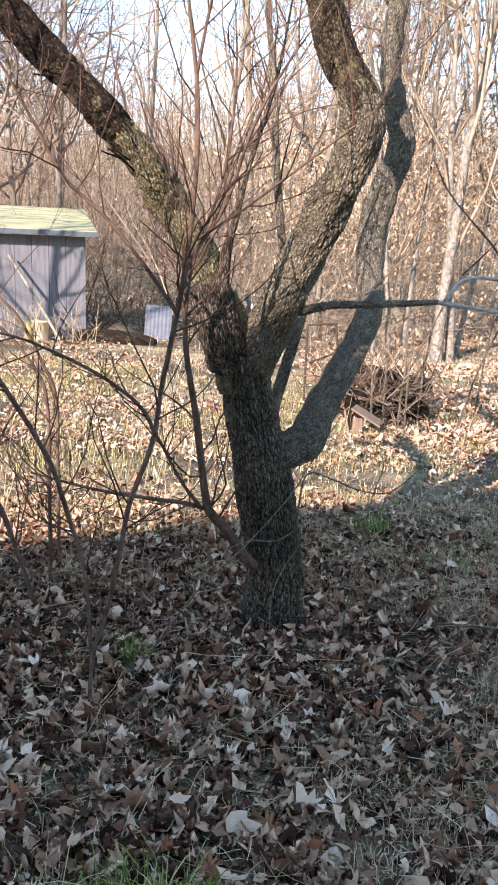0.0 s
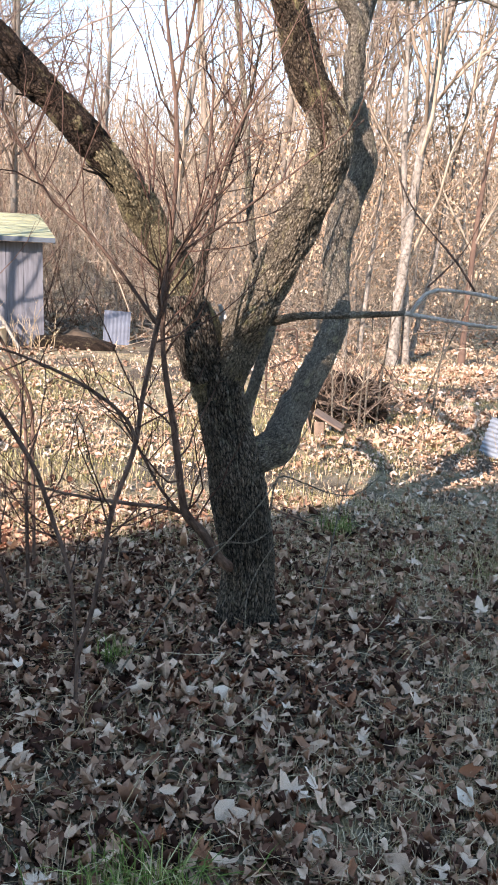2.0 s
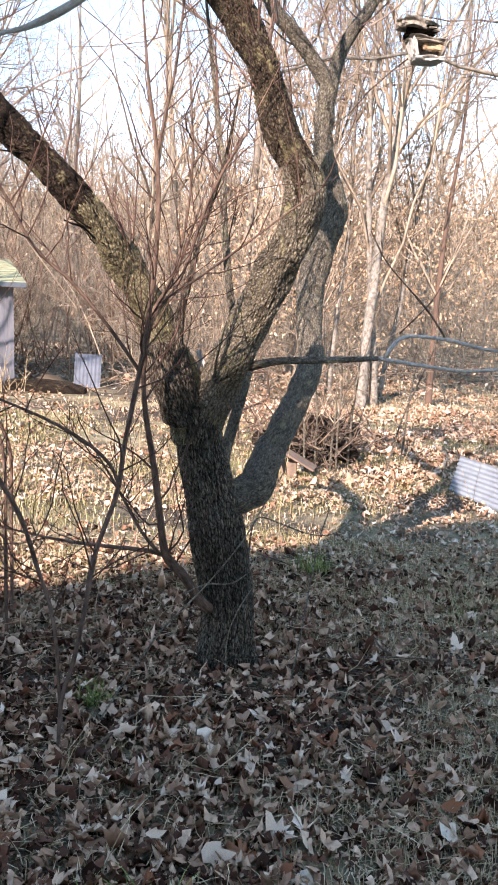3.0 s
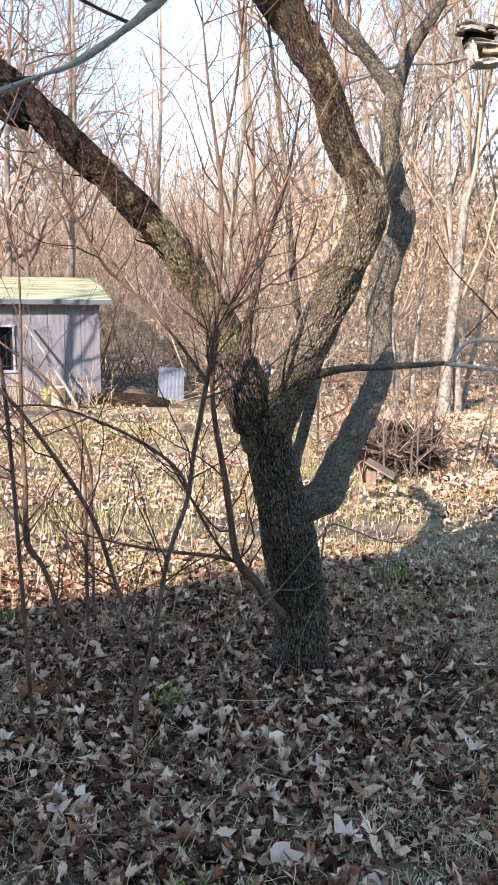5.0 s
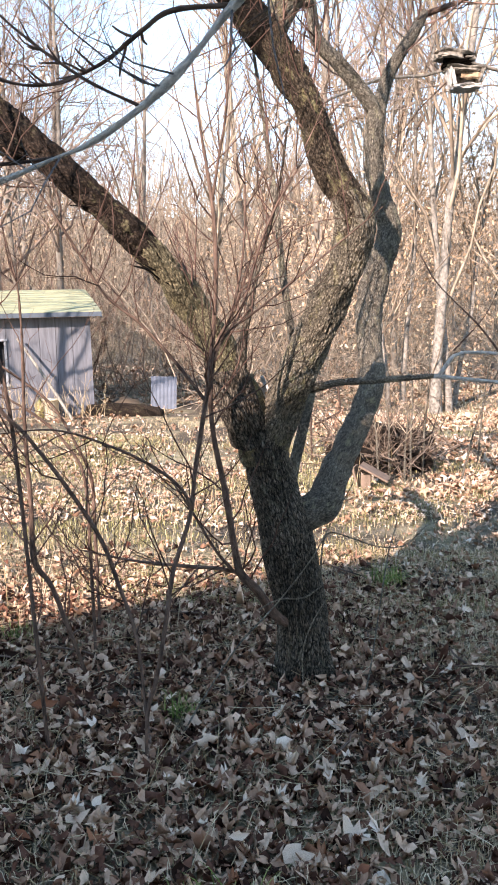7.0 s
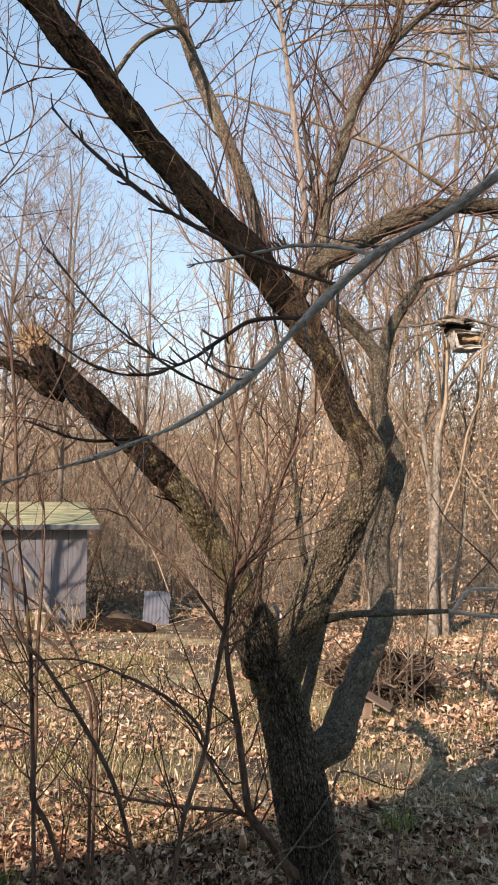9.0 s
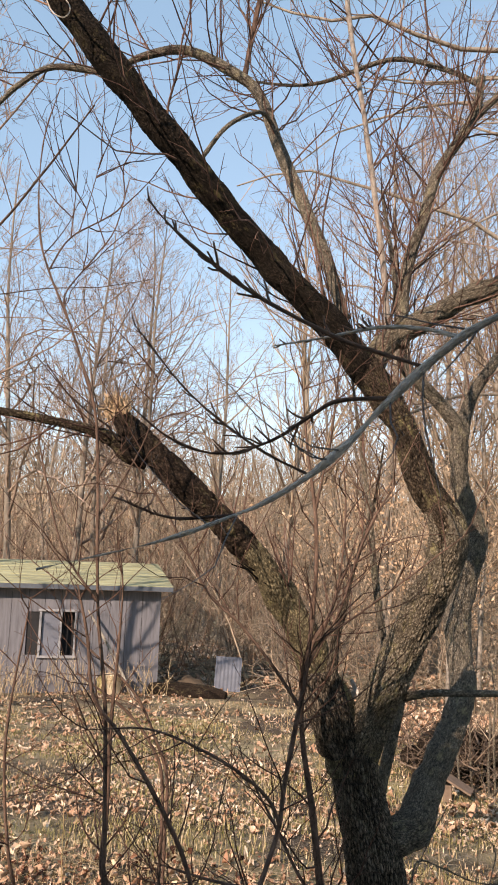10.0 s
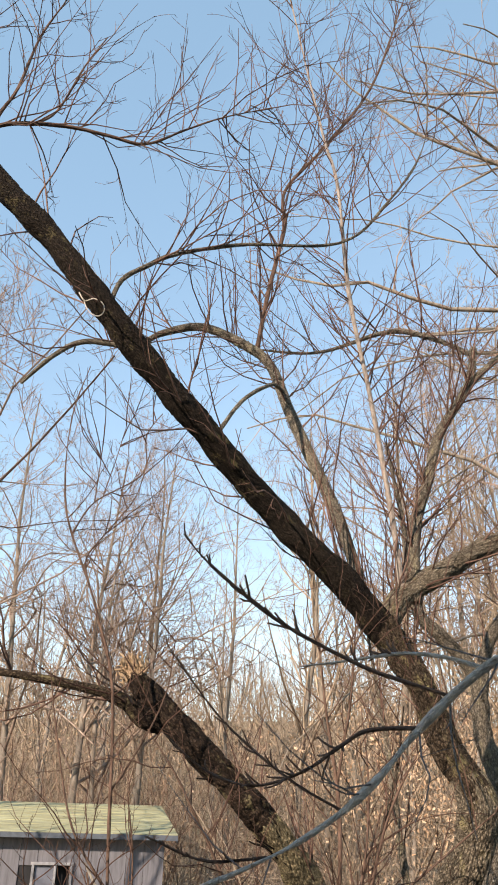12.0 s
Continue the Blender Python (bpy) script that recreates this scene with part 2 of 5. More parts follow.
def tubes(P, R, k):
    """Many tubes at once: P (N, n, 3), R (N, n), k sides, closed to a point cap at the end. Vertices and quads."""
    N, n = R.shape
    T = np.gradient(P, axis=1)
    T /= np.linalg.norm(T, axis=2, keepdims=True) + 1e-9
    mean = T.mean(1)
    ref = np.where(np.abs(mean[:, 2:3]) > 0.8, np.array([[1.0, 0.1, 0]]), np.array([[0, 0.1, 1.0]]))
    U = np.cross(T, ref[:, None, :])
    U /= np.linalg.norm(U, axis=2, keepdims=True) + 1e-9
    W = np.cross(T, U)
    a = np.arange(k) * 2 * np.pi / k
    V = P[:, :, None, :] + R[:, :, None, None] * (np.cos(a)[None, None, :, None] * U[:, :, None, :] + np.sin(a)[None, None, :, None] * W[:, :, None, :])
    idx = np.arange(N * n * k).reshape(N, n, k)
    q = np.stack([idx[:, :-1, :], np.roll(idx[:, :-1, :], -1, 2), np.roll(idx[:, 1:, :], -1, 2), idx[:, 1:, :]], -1).reshape(-1, 4)
    return V.reshape(-1, 3), q


def tube_mesh(name, pts, k=10, step=0.04, rough=0.0, freq=30.0, along=6.0, knots=0.0):
    """One limb, with furrows of depth rough."""
    p = spline(pts, step)
    V, q = tubes(p[None, :, :3], np.maximum(p[None, :, 3], 0.001), k)
    n = len(p)
    if rough:
        C = np.repeat(p[:, :3], k, 0)
        N = V - C
        r = np.linalg.norm(N, axis=1, keepdims=True)
        N /= r
        s = np.repeat(np.concatenate([[0], np.cumsum(np.linalg.norm(np.diff(p[:, :3], axis=0), axis=1))]), k)
        d, e = np.empty(len(V)), np.empty(len(V))
        for i in range(len(V)):
            a = N[i] * r[i] * freq
            z = s[i] * along
            f = noise.noise((a[0], a[1], a[2] * 0.4 + z))
            g = noise.noise((a[0] * 0.16, a[1] * 0.16, z * 0.25 + 7))
            h = noise.noise((a[0] * 2.3, a[1] * 2.3, z * 3 + a[2]))
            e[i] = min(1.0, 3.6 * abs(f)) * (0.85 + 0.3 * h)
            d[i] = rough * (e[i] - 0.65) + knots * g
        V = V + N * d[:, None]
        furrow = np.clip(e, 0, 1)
    else:
        furrow = np.full(n * k, 0.6)
    caps = [list(range(k))[::-1], list(range((n - 1) * k, n * k))]
    ends = np.array([p[0, :3], p[-1, :3]])
    base = len(V)
    V = np.vstack([V, ends])
    tri = [(c[i], c[(i + 1) % k], base + j) for j, c in enumerate(caps) for i in range(k)]
    me = mesh(name, V, q, tri)
    ang = np.tile(np.arange(k) * 2 * np.pi / k, n)
    rad = np.repeat(p[:, 3], k)
    run = np.repeat(np.concatenate([[0], np.cumsum(np.linalg.norm(np.diff(p[:, :3], axis=0), axis=1))]), k)
    co = np.stack([rad * np.cos(ang), rad * np.sin(ang), run], -1) + np.array(p[0, :3]) * 3
    co = np.vstack([co, co[:1], co[-1:]]).astype(np.float32)
    if len(co) == len(me.vertices):
        me.attributes.new("limb_co", 'FLOAT_VECTOR', 'POINT').data.foreach_set("vector", co.ravel())
        me.attributes.new("furrow", 'FLOAT', 'POINT').data.foreach_set("value", np.concatenate([furrow, [0.3, 0.3]]).astype(np.float32))
    return me


def grow(starts, dirs, lens, radii, n, bend=0.15, lift=0.1, taper=0.35):
    """Wobbly paths from starts along dirs."""
    N = len(starts)
    P = np.zeros((N, n, 3))
    P[:, 0] = starts
    d = dirs / (np.linalg.norm(dirs, axis=1, keepdims=True) + 1e-9)
    for i in range(1, n):
        d = d + rng.normal(0, bend, (N, 3)) + np.array([0, 0, lift])
        d /= np.linalg.norm(d, axis=1, keepdims=True)
        P[:, i] = P[:, i - 1] + d * (lens / (n - 1))[:, None]
    R = radii[:, None] * np.linspace(1, taper, n)[None]
    return P, R


def offshoots(P, R, per, lo, hi, spread, length, thick=0.55, up=0.2):
    """Starts, directions, lengths and radii of per children on each path."""
    N, n = R.shape
    t = rng.uniform(lo, hi, (N, per)) * (n - 1)
    i = np.minimum(t.astype(int), n - 2)
    f = (t - i)[..., None]
    rows = np.arange(N)[:, None]
    s = P[rows, i] * (1 - f) + P[rows, i + 1] * f
    tan = P[rows, i + 1] - P[rows, i]
    tan /= np.linalg.norm(tan, axis=2, keepdims=True) + 1e-9
    side = rng.normal(0, 1, tan.shape)
    side -= (side * tan).sum(2, keepdims=True) * tan
    side /= np.linalg.norm(side, axis=2, keepdims=True) + 1e-9
    d = tan * (1 - spread) + side * spread + np.array([0, 0, up])
    total = np.linalg.norm(np.diff(P, axis=1), axis=2).sum(1)
    ln = total[:, None] * length * rng.uniform(0.5, 1.2, (N, per)) * (1.15 - 0.7 * t / (n - 1))
    r = (R[rows, i] * (1 - f[..., 0]) + R[rows, i + 1] * f[..., 0]) * thick
    return s.reshape(-1, 3), d.reshape(-1, 3), ln.ravel(), r.ravel()


def join(chunks):
    V, Q, n = [], [], 0
    for v, q in chunks:
        V.append(v)
        Q.append(q + n)
        n += len(v)
    return np.vstack(V), np.vstack(Q)


# ---- ground ----
def smooth(a, b, x):
    t = np.clip((np.asarray(x, dtype=float) - a) / (b - a), 0, 1)
    return t * t * (3 - 2 * t)


def ground_z(x, y):
    x, y = np.asarray(x, dtype=float), np.asarray(y, dtype=float)
    fade = 1 - 0.75 * smooth(5, 14, y)
    z = -0.05 * np.clip(x, -3, 4) * fade
    z = z - 0.3 * smooth(4, 9, x) * smooth(9, 16, y)
    z = z + 20 * smooth(42, 150, y) + 0.02 * np.sin(x * 2.1 + 1) * np.sin(y * 1.7) * smooth(0.5, 2, np.hypot(x - 0.16, y - 3.4))
    return z


def build_ground():
    ys = np.concatenate([np.linspace(-60, -3, 16), np.linspace(-2.5, 9, 116), np.linspace(9.2, 30, 70), np.linspace(31, 320, 50)])
    xs = np.concatenate([np.linspace(-260, -14, 30), np.linspace(-13, -4.2, 32), np.linspace(-4, 4, 81), np.linspace(4.2, 13, 32), np.linspace(14, 260, 30)])
    X, Y = np.meshgrid(xs, ys)
    Z = ground_z(X, Y)
    near = (np.abs(X) < 4.5) & (Y > -2) & (Y < 9)
    Z = Z + np.where(near, rng.normal(0, 0.006, X.shape), 0)
    idx = np.arange(X.size).reshape(X.shape)
    q = np.stack([idx[:-1, :-1], idx[:-1, 1:], idx[1:, 1:], idx[1:, :-1]], -1).reshape(-1, 4)
    ob = put("ground", mesh("ground", np.stack([X, Y, Z], -1), q), M_GROUND)
    tagged(ob, "leaf-strewn ground of dry lawn and dark soil", "ground", kind="structure")


build_ground()

# ---- the old tree ----
TRUNK = [(0.172, 3.42, -0.12, 0.175), (0.168, 3.42, 0, 0.152), (0.165, 3.42, 0.1, 0.1339), (0.161, 3.42, 0.258, 0.1245), (0.124, 3.41, 0.528, 0.1246), (0.075, 3.4, 0.787, 0.1214), (0.021, 3.38, 0.99, 0.1071), (-0.005, 3.36, 1.14, 0.1015), (-0.01, 3.35, 1.26, 0.0765)]
LIMB_L = [(-0.014, 3.37, 1.08, 0.1), (-0.072, 3.34, 1.28, 0.092), (-0.146, 3.3, 1.464, 0.086), (-0.215, 3.24, 1.639, 0.074), (-0.285, 3.18, 1.761, 0.068), (-0.364, 3.1, 1.885, 0.065), (-0.465, 3.02, 2.021, 0.059), (-0.615, 2.95, 2.184, 0.056), (-0.75, 2.92, 2.303, 0.056), (-0.904, 2.92, 2.452, 0.058), (-0.99, 2.94, 2.535, 0.058), (-1.042, 2.95, 2.598, 0.05)]
LIMB_R = [(0, 3.37, 1.05, 0.082), (0.088, 3.31, 1.335, 0.088), (0.158, 3.25, 1.489, 0.087), (0.226, 3.2, 1.655, 0.083), (0.3, 3.12, 1.821, 0.082), (0.36, 3.06, 1.967, 0.08), (0.388, 3.02, 2.097, 0.079), (0.348, 3.02, 2.217, 0.069), (0.273, 3.02, 2.342, 0.063), (0.202, 3.02, 2.562, 0.062), (0.129, 3.02, 2.69, 0.063), (0.038, 3.02, 2.844, 0.07)]
LIMB_UP = [(0.1, 3.02, 2.74, 0.066), (0.03, 3.0196, 2.8309, 0.07), (-0.0989, 2.9037, 2.9724, 0.0649), (-0.2662, 2.7883, 3.1121, 0.0628), (-0.4415, 2.6865, 3.2648, 0.0607), (-0.6993, 2.4694, 3.5182, 0.0588), (-0.9267, 2.2794, 3.746, 0.057), (-1.1139, 2.1541, 3.9666, 0.0563), (-1.3446, 2.0633, 4.2517, 0.0554), (-1.5997, 1.9544, 4.5177, 0.0545), (-1.8358, 1.8636, 4.7411, 0.0499), (-2.2898, 1.682, 5.0743, 0.0363)]
LIMB_RT = [(0.028, 3.03, 2.80, 0.066), (0.09, 3.05, 2.90, 0.056), (0.152, 3.06, 2.978, 0.052), (0.338, 3.1, 3.105, 0.05), (0.578, 3.15, 3.251, 0.046), (0.829, 3.2, 3.344, 0.043), (1.042, 3.25, 3.366, 0.036), (1.267, 3.3, 3.407, 0.03), (1.7, 3.4, 3.6, 0.02)]
STEM2 = [(0.09, 3.42, 0.76, 0.07), (0.19, 3.45, 0.78, 0.082), (0.285, 3.5, 0.825, 0.088), (0.337, 3.58, 0.93, 0.078), (0.415, 3.66, 1.06, 0.070), (0.522, 3.78, 1.247, 0.066), (0.587, 3.86, 1.403, 0.064), (0.584, 3.95, 1.586, 0.068), (0.595, 4.0, 1.8, 0.071), (0.664, 4.05, 2.015, 0.068), (0.717, 4.08, 2.176, 0.064), (0.685, 4.1, 2.319, 0.057), (0.644, 4.12, 2.498, 0.05), (0.64, 4.12, 2.66, 0.049), (0.655, 4.12, 2.81, 0.047)]
STEM2_A = [(0.658, 4.12, 2.79, 0.042), (0.572, 4.1, 2.905, 0.04), (0.452, 4.08, 3.037, 0.038), (0.339, 4.05, 3.146, 0.035), (0.305, 4.02, 3.326, 0.027), (0.27, 3.98, 3.7, 0.016), (0.2, 3.95, 4.2, 0.009)]
STEM2_B = [(0.658, 4.12, 2.78, 0.042), (0.732, 4.16, 3.003, 0.035), (0.875, 4.2, 3.224, 0.031), (0.93, 4.22, 3.323, 0.025)]
STEM2_C = [(0.92, 4.22, 3.31, 0.016), (1.1, 4.2, 3.36, 0.013), (1.4, 4.15, 3.45, 0.009), (1.8, 4.1, 3.5, 0.005)]
BR_R = [(0.213, 3.27, 1.407, 0.021), (0.321, 3.14, 1.442, 0.0165), (0.429, 3.05, 1.454, 0.0149), (0.569, 2.95, 1.468, 0.0125), (0.667, 2.84, 1.482, 0.0095)]
BR_R2 = [(0.690, 2.840, 1.482, 0.0095), (0.725, 2.840, 1.536, 0.0088), (0.778, 2.840, 1.570, 0.0081), (0.937, 2.840, 1.561, 0.0074), (1.079, 2.840, 1.531, 0.0067), (1.179, 2.840, 1.519, 0.0060)]
BR_R3 = [(0.667, 2.840, 1.482, 0.0095), (0.849, 2.840, 1.459, 0.0082), (1.009, 2.840, 1.443, 0.0068), (1.181, 2.840, 1.456, 0.0055)]
BR_R4 = [(0.609, 2.840, 1.957, 0.0030), (0.683, 2.840, 1.838, 0.0035), (0.840, 2.840, 1.679, 0.0040), (0.923, 2.840, 1.572, 0.0045)]
BR_R5 = [(0.744, 2.840, 1.579, 0.0040), (0.840, 2.840, 1.679, 0.0033), (0.885, 2.840, 1.743, 0.0027), (0.931, 2.840, 1.848, 0.0020)]
B1 = [(-0.06, 2.98, 3.05, 0.026), (-0.14, 3.0, 3.337, 0.03), (-0.243, 3.02, 3.612, 0.03), (-0.368, 3.05, 3.932, 0.03), (-0.476, 3.1, 4.256, 0.029), (-0.604, 3.12, 4.399, 0.027), (-0.867, 3.15, 4.56, 0.024), (-1.098, 3.18, 4.55, 0.02), (-1.277, 3.2, 4.484, 0.018), (-1.561, 3.2, 4.52, 0.016), (-1.733, 3.2, 4.429, 0.014), (-1.9, 3.2, 4.25, 0.010)]
B2 = [(0.20, 3.06, 2.95, 0.03), (0.224, 3.08, 3.306, 0.028), (0.315, 3.1, 3.594, 0.027), (0.387, 3.12, 3.839, 0.026), (0.57, 3.15, 4.152, 0.025), (0.618, 3.16, 4.377, 0.019)]
B2B = [(0.55, 3.15, 4.12, 0.02), (0.753, 3.2, 4.337, 0.018), (1.1, 3.25, 4.6, 0.013), (1.5, 3.3, 4.9, 0.006)]
B3 = [(0.142, 3.04, 2.98, 0.016), (0.107, 3.0, 3.392, 0.0135), (0.033, 2.95, 3.982, 0.012), (-0.053, 2.9, 4.577, 0.011), (-0.094, 2.86, 5.298, 0.0095), (-0.161, 2.84, 5.633, 0.008), (-0.253, 2.8, 6.164, 0.006), (-0.4, 2.75, 7.1, 0.003)]
COLLAR = [(-0.06, 3.33, 1.17, 0.09), (-0.103, 3.29, 1.29, 0.093), (-0.138, 3.265, 1.40, 0.09), (-0.157, 3.255, 1.475, 0.086), (-0.163, 3.255, 1.50, 0.066), (-0.163, 3.255, 1.502, 0.02)]
UPR = [(-0.11, 3.24, 1.42, 0.032), (-0.095, 3.22, 1.578, 0.025), (-0.081, 3.2, 1.664, 0.018), (-0.052, 3.18, 1.77, 0.013), (-0.015, 3.15, 1.933, 0.0095), (0.075, 3.1, 2.241, 0.007), (0.12, 3.08, 2.5, 0.004)]
POLE = [(0.16, 3.30, 1.57, 0.019), (0.133, 3.35, 1.676, 0.018), (0.097, 3.35, 1.959, 0.0155), (0.08, 3.35, 2.19, 0.014), (0.048, 3.34, 2.453, 0.011), (-0.02, 3.3, 2.95, 0.006)]
B4 = [(-1.1185, 2.1541, 3.9847, 0.0109), (-1.0767, 2.1814, 4.1509, 0.0118), (-0.9814, 2.2268, 4.2608, 0.0109), (-0.8669, 2.2722, 4.3579, 0.01), (-0.5637, 2.3357, 4.4532, 0.0082), (-0.116, 2.4084, 4.505, 0.0073), (0.1128, 2.4538, 4.762, 0.0062), (0.3416, 2.4992, 5.2142, 0.005), (0.4133, 2.5446, 5.8915, 0.0027)]
B5 = [(-0.666, 2.4688, 3.534, 0.0098), (-0.5671, 2.5612, 3.7493, 0.0099), (-0.4517, 2.7659, 3.9464, 0.0092), (-0.41, 3.06, 4.08, 0.009)]
B6 = [(-1.7722, 1.8908, 4.6839, 0.0114), (-1.6542, 1.8636, 4.7565, 0.0104), (-1.5298, 1.8636, 4.7819, 0.0098), (-1.3291, 1.909, 4.8001, 0.0086), (-1.1421, 1.9544, 4.7783, 0.0077), (-0.9886, 1.9998, 4.7656, 0.0068), (-0.8206, 2.0452, 4.8927, 0.0054), (-0.6563, 2.0906, 5.0126, 0.0041), (-0.4284, 2.1814, 5.1651, 0.0023)]
B10 = [(-1.6542, 1.8636, 4.7565, 0.0091), (-1.6179, 1.8636, 4.8746, 0.0082), (-1.5679, 1.8636, 5.008, 0.0073), (-1.5107, 1.8636, 5.3485, 0.0054), (-1.409, 1.8636, 5.6282, 0.0027)]
B11 = [(-1.4726, 1.8817, 4.7883, 0.0064), (-1.4045, 1.9544, 4.9563, 0.0054), (-1.3064, 1.9544, 5.2523, 0.0041), (-1.2165, 1.9544, 5.4457, 0.0023)]
B12 = [(-1.8539, 1.8636, 4.7474, 0.0109), (-1.7904, 1.7728, 5.0743, 0.0091), (-1.7087, 1.7274, 5.4375, 0.0064), (-1.6088, 1.682, 5.8461, 0.0027)]
B7 = [(-0.414, 3.0, 5.25, 0.010), (-0.381, 3.0, 5.449, 0.010), (-0.14, 3.0, 5.779, 0.0095), (0.156, 3.0, 6.276, 0.008), (0.402, 3.0, 7.08, 0.004)]
B8 = [(-0.56, 3.12, 4.35, 0.0141), (-0.497, 3.1, 4.744, 0.0128), (-0.4, 3.05, 5.192, 0.0116), (-0.414, 3.0, 5.276, 0.0106)]
B9 = [(0.60, 3.16, 4.34, 0.0155), (0.473, 3.3, 4.522, 0.0145), (0.203, 3.4, 4.664, 0.013), (-0.23, 3.5, 4.596, 0.010), (-0.70, 3.55, 4.68, 0.005)]
DEAD = [(0.12, 3.48, 0.80, 0.034), (0.13, 3.5, 0.954, 0.031), (0.17, 3.53, 1.105, 0.027), (0.231, 3.58, 1.32, 0.024), (0.255, 3.6, 1.416, 0.018)]
STUB_TW = [(-0.908, 2.930, 2.401, 0.0500), (-0.992, 2.900, 2.424, 0.0470), (-1.042, 2.880, 2.464, 0.0340), (-1.138, 2.860, 2.506, 0.0245), (-1.289, 2.820, 2.535, 0.0205), (-1.511, 2.750, 2.564, 0.0165), (-1.9, 2.62, 2.594, 0.011), (-2.4, 2.5, 2.724, 0.005)]


def cube(bm, x, y, z, sx, sy, sz, bevel=0.0, turn=None):
    r = bmesh.ops.create_cube(bm, size=1.0)
    vs = r["verts"]
    m = Matrix.Translation((x, y, z)) @ (turn or Matrix()) @ Matrix.Diagonal((sx, sy, sz, 1))
    bmesh.ops.transform(bm, matrix=m, verts=vs)
    if bevel:
        es = list({e for v in vs for e in v.link_edges})
        bmesh.ops.bevel(bm, geom=es, offset=bevel, segments=1, affect='EDGES')


def box(name, x, y, z, sx, sy, sz, mat, parent=None, label="", bevel=0.0, turn=None):
    bm = bmesh.new()
    cube(bm, x, y, z, sx, sy, sz, bevel, turn)
    return part(name, bm, mat, parent, label)


def twig_mass(paths, per, lo, hi, length, spread=0.55, up=0.35, thick=0.4, sub=4, minr=0.0012, n=5, bend=0.13):
    """Side twigs with their own finer twigs for a few given branch paths."""
    chunks = []
    for pts, count in zip(paths, per):
        p = spline(pts, 0.08)
        s, d, l, r = offshoots(p[None, :, :3], p[None, :, 3], count, lo, hi, spread, 1.0, thick, up)
        l = rng.uniform(0.45, 1.0, len(l)) * length
        r = np.clip(r, minr * 2, 0.0048)
        P, R = grow(s, d, l, r, n, bend, 0.08, 0.35)
        chunks.append(tubes(P, R, 5))
        if sub:
            s, d, l, r = offshoots(P, R, sub, 0.15, 0.98, 0.5, 0.42, 0.6, 0.2)
            P2, R2 = grow(s, d, l, np.maximum(r, minr), 4, bend, 0.06, 0.5)
            chunks.append(tubes(P2, R2, 3))
            s, d, l, r = offshoots(P2, R2, 1, 0.2, 0.95, 0.6, 0.5, 0.8, 0.1)
            P3, R3 = grow(s, d, l, np.maximum(r, minr * 0.8), 3, bend, 0.05, 0.6)
            chunks.append(tubes(P3, R3, 3))
    return join(chunks)


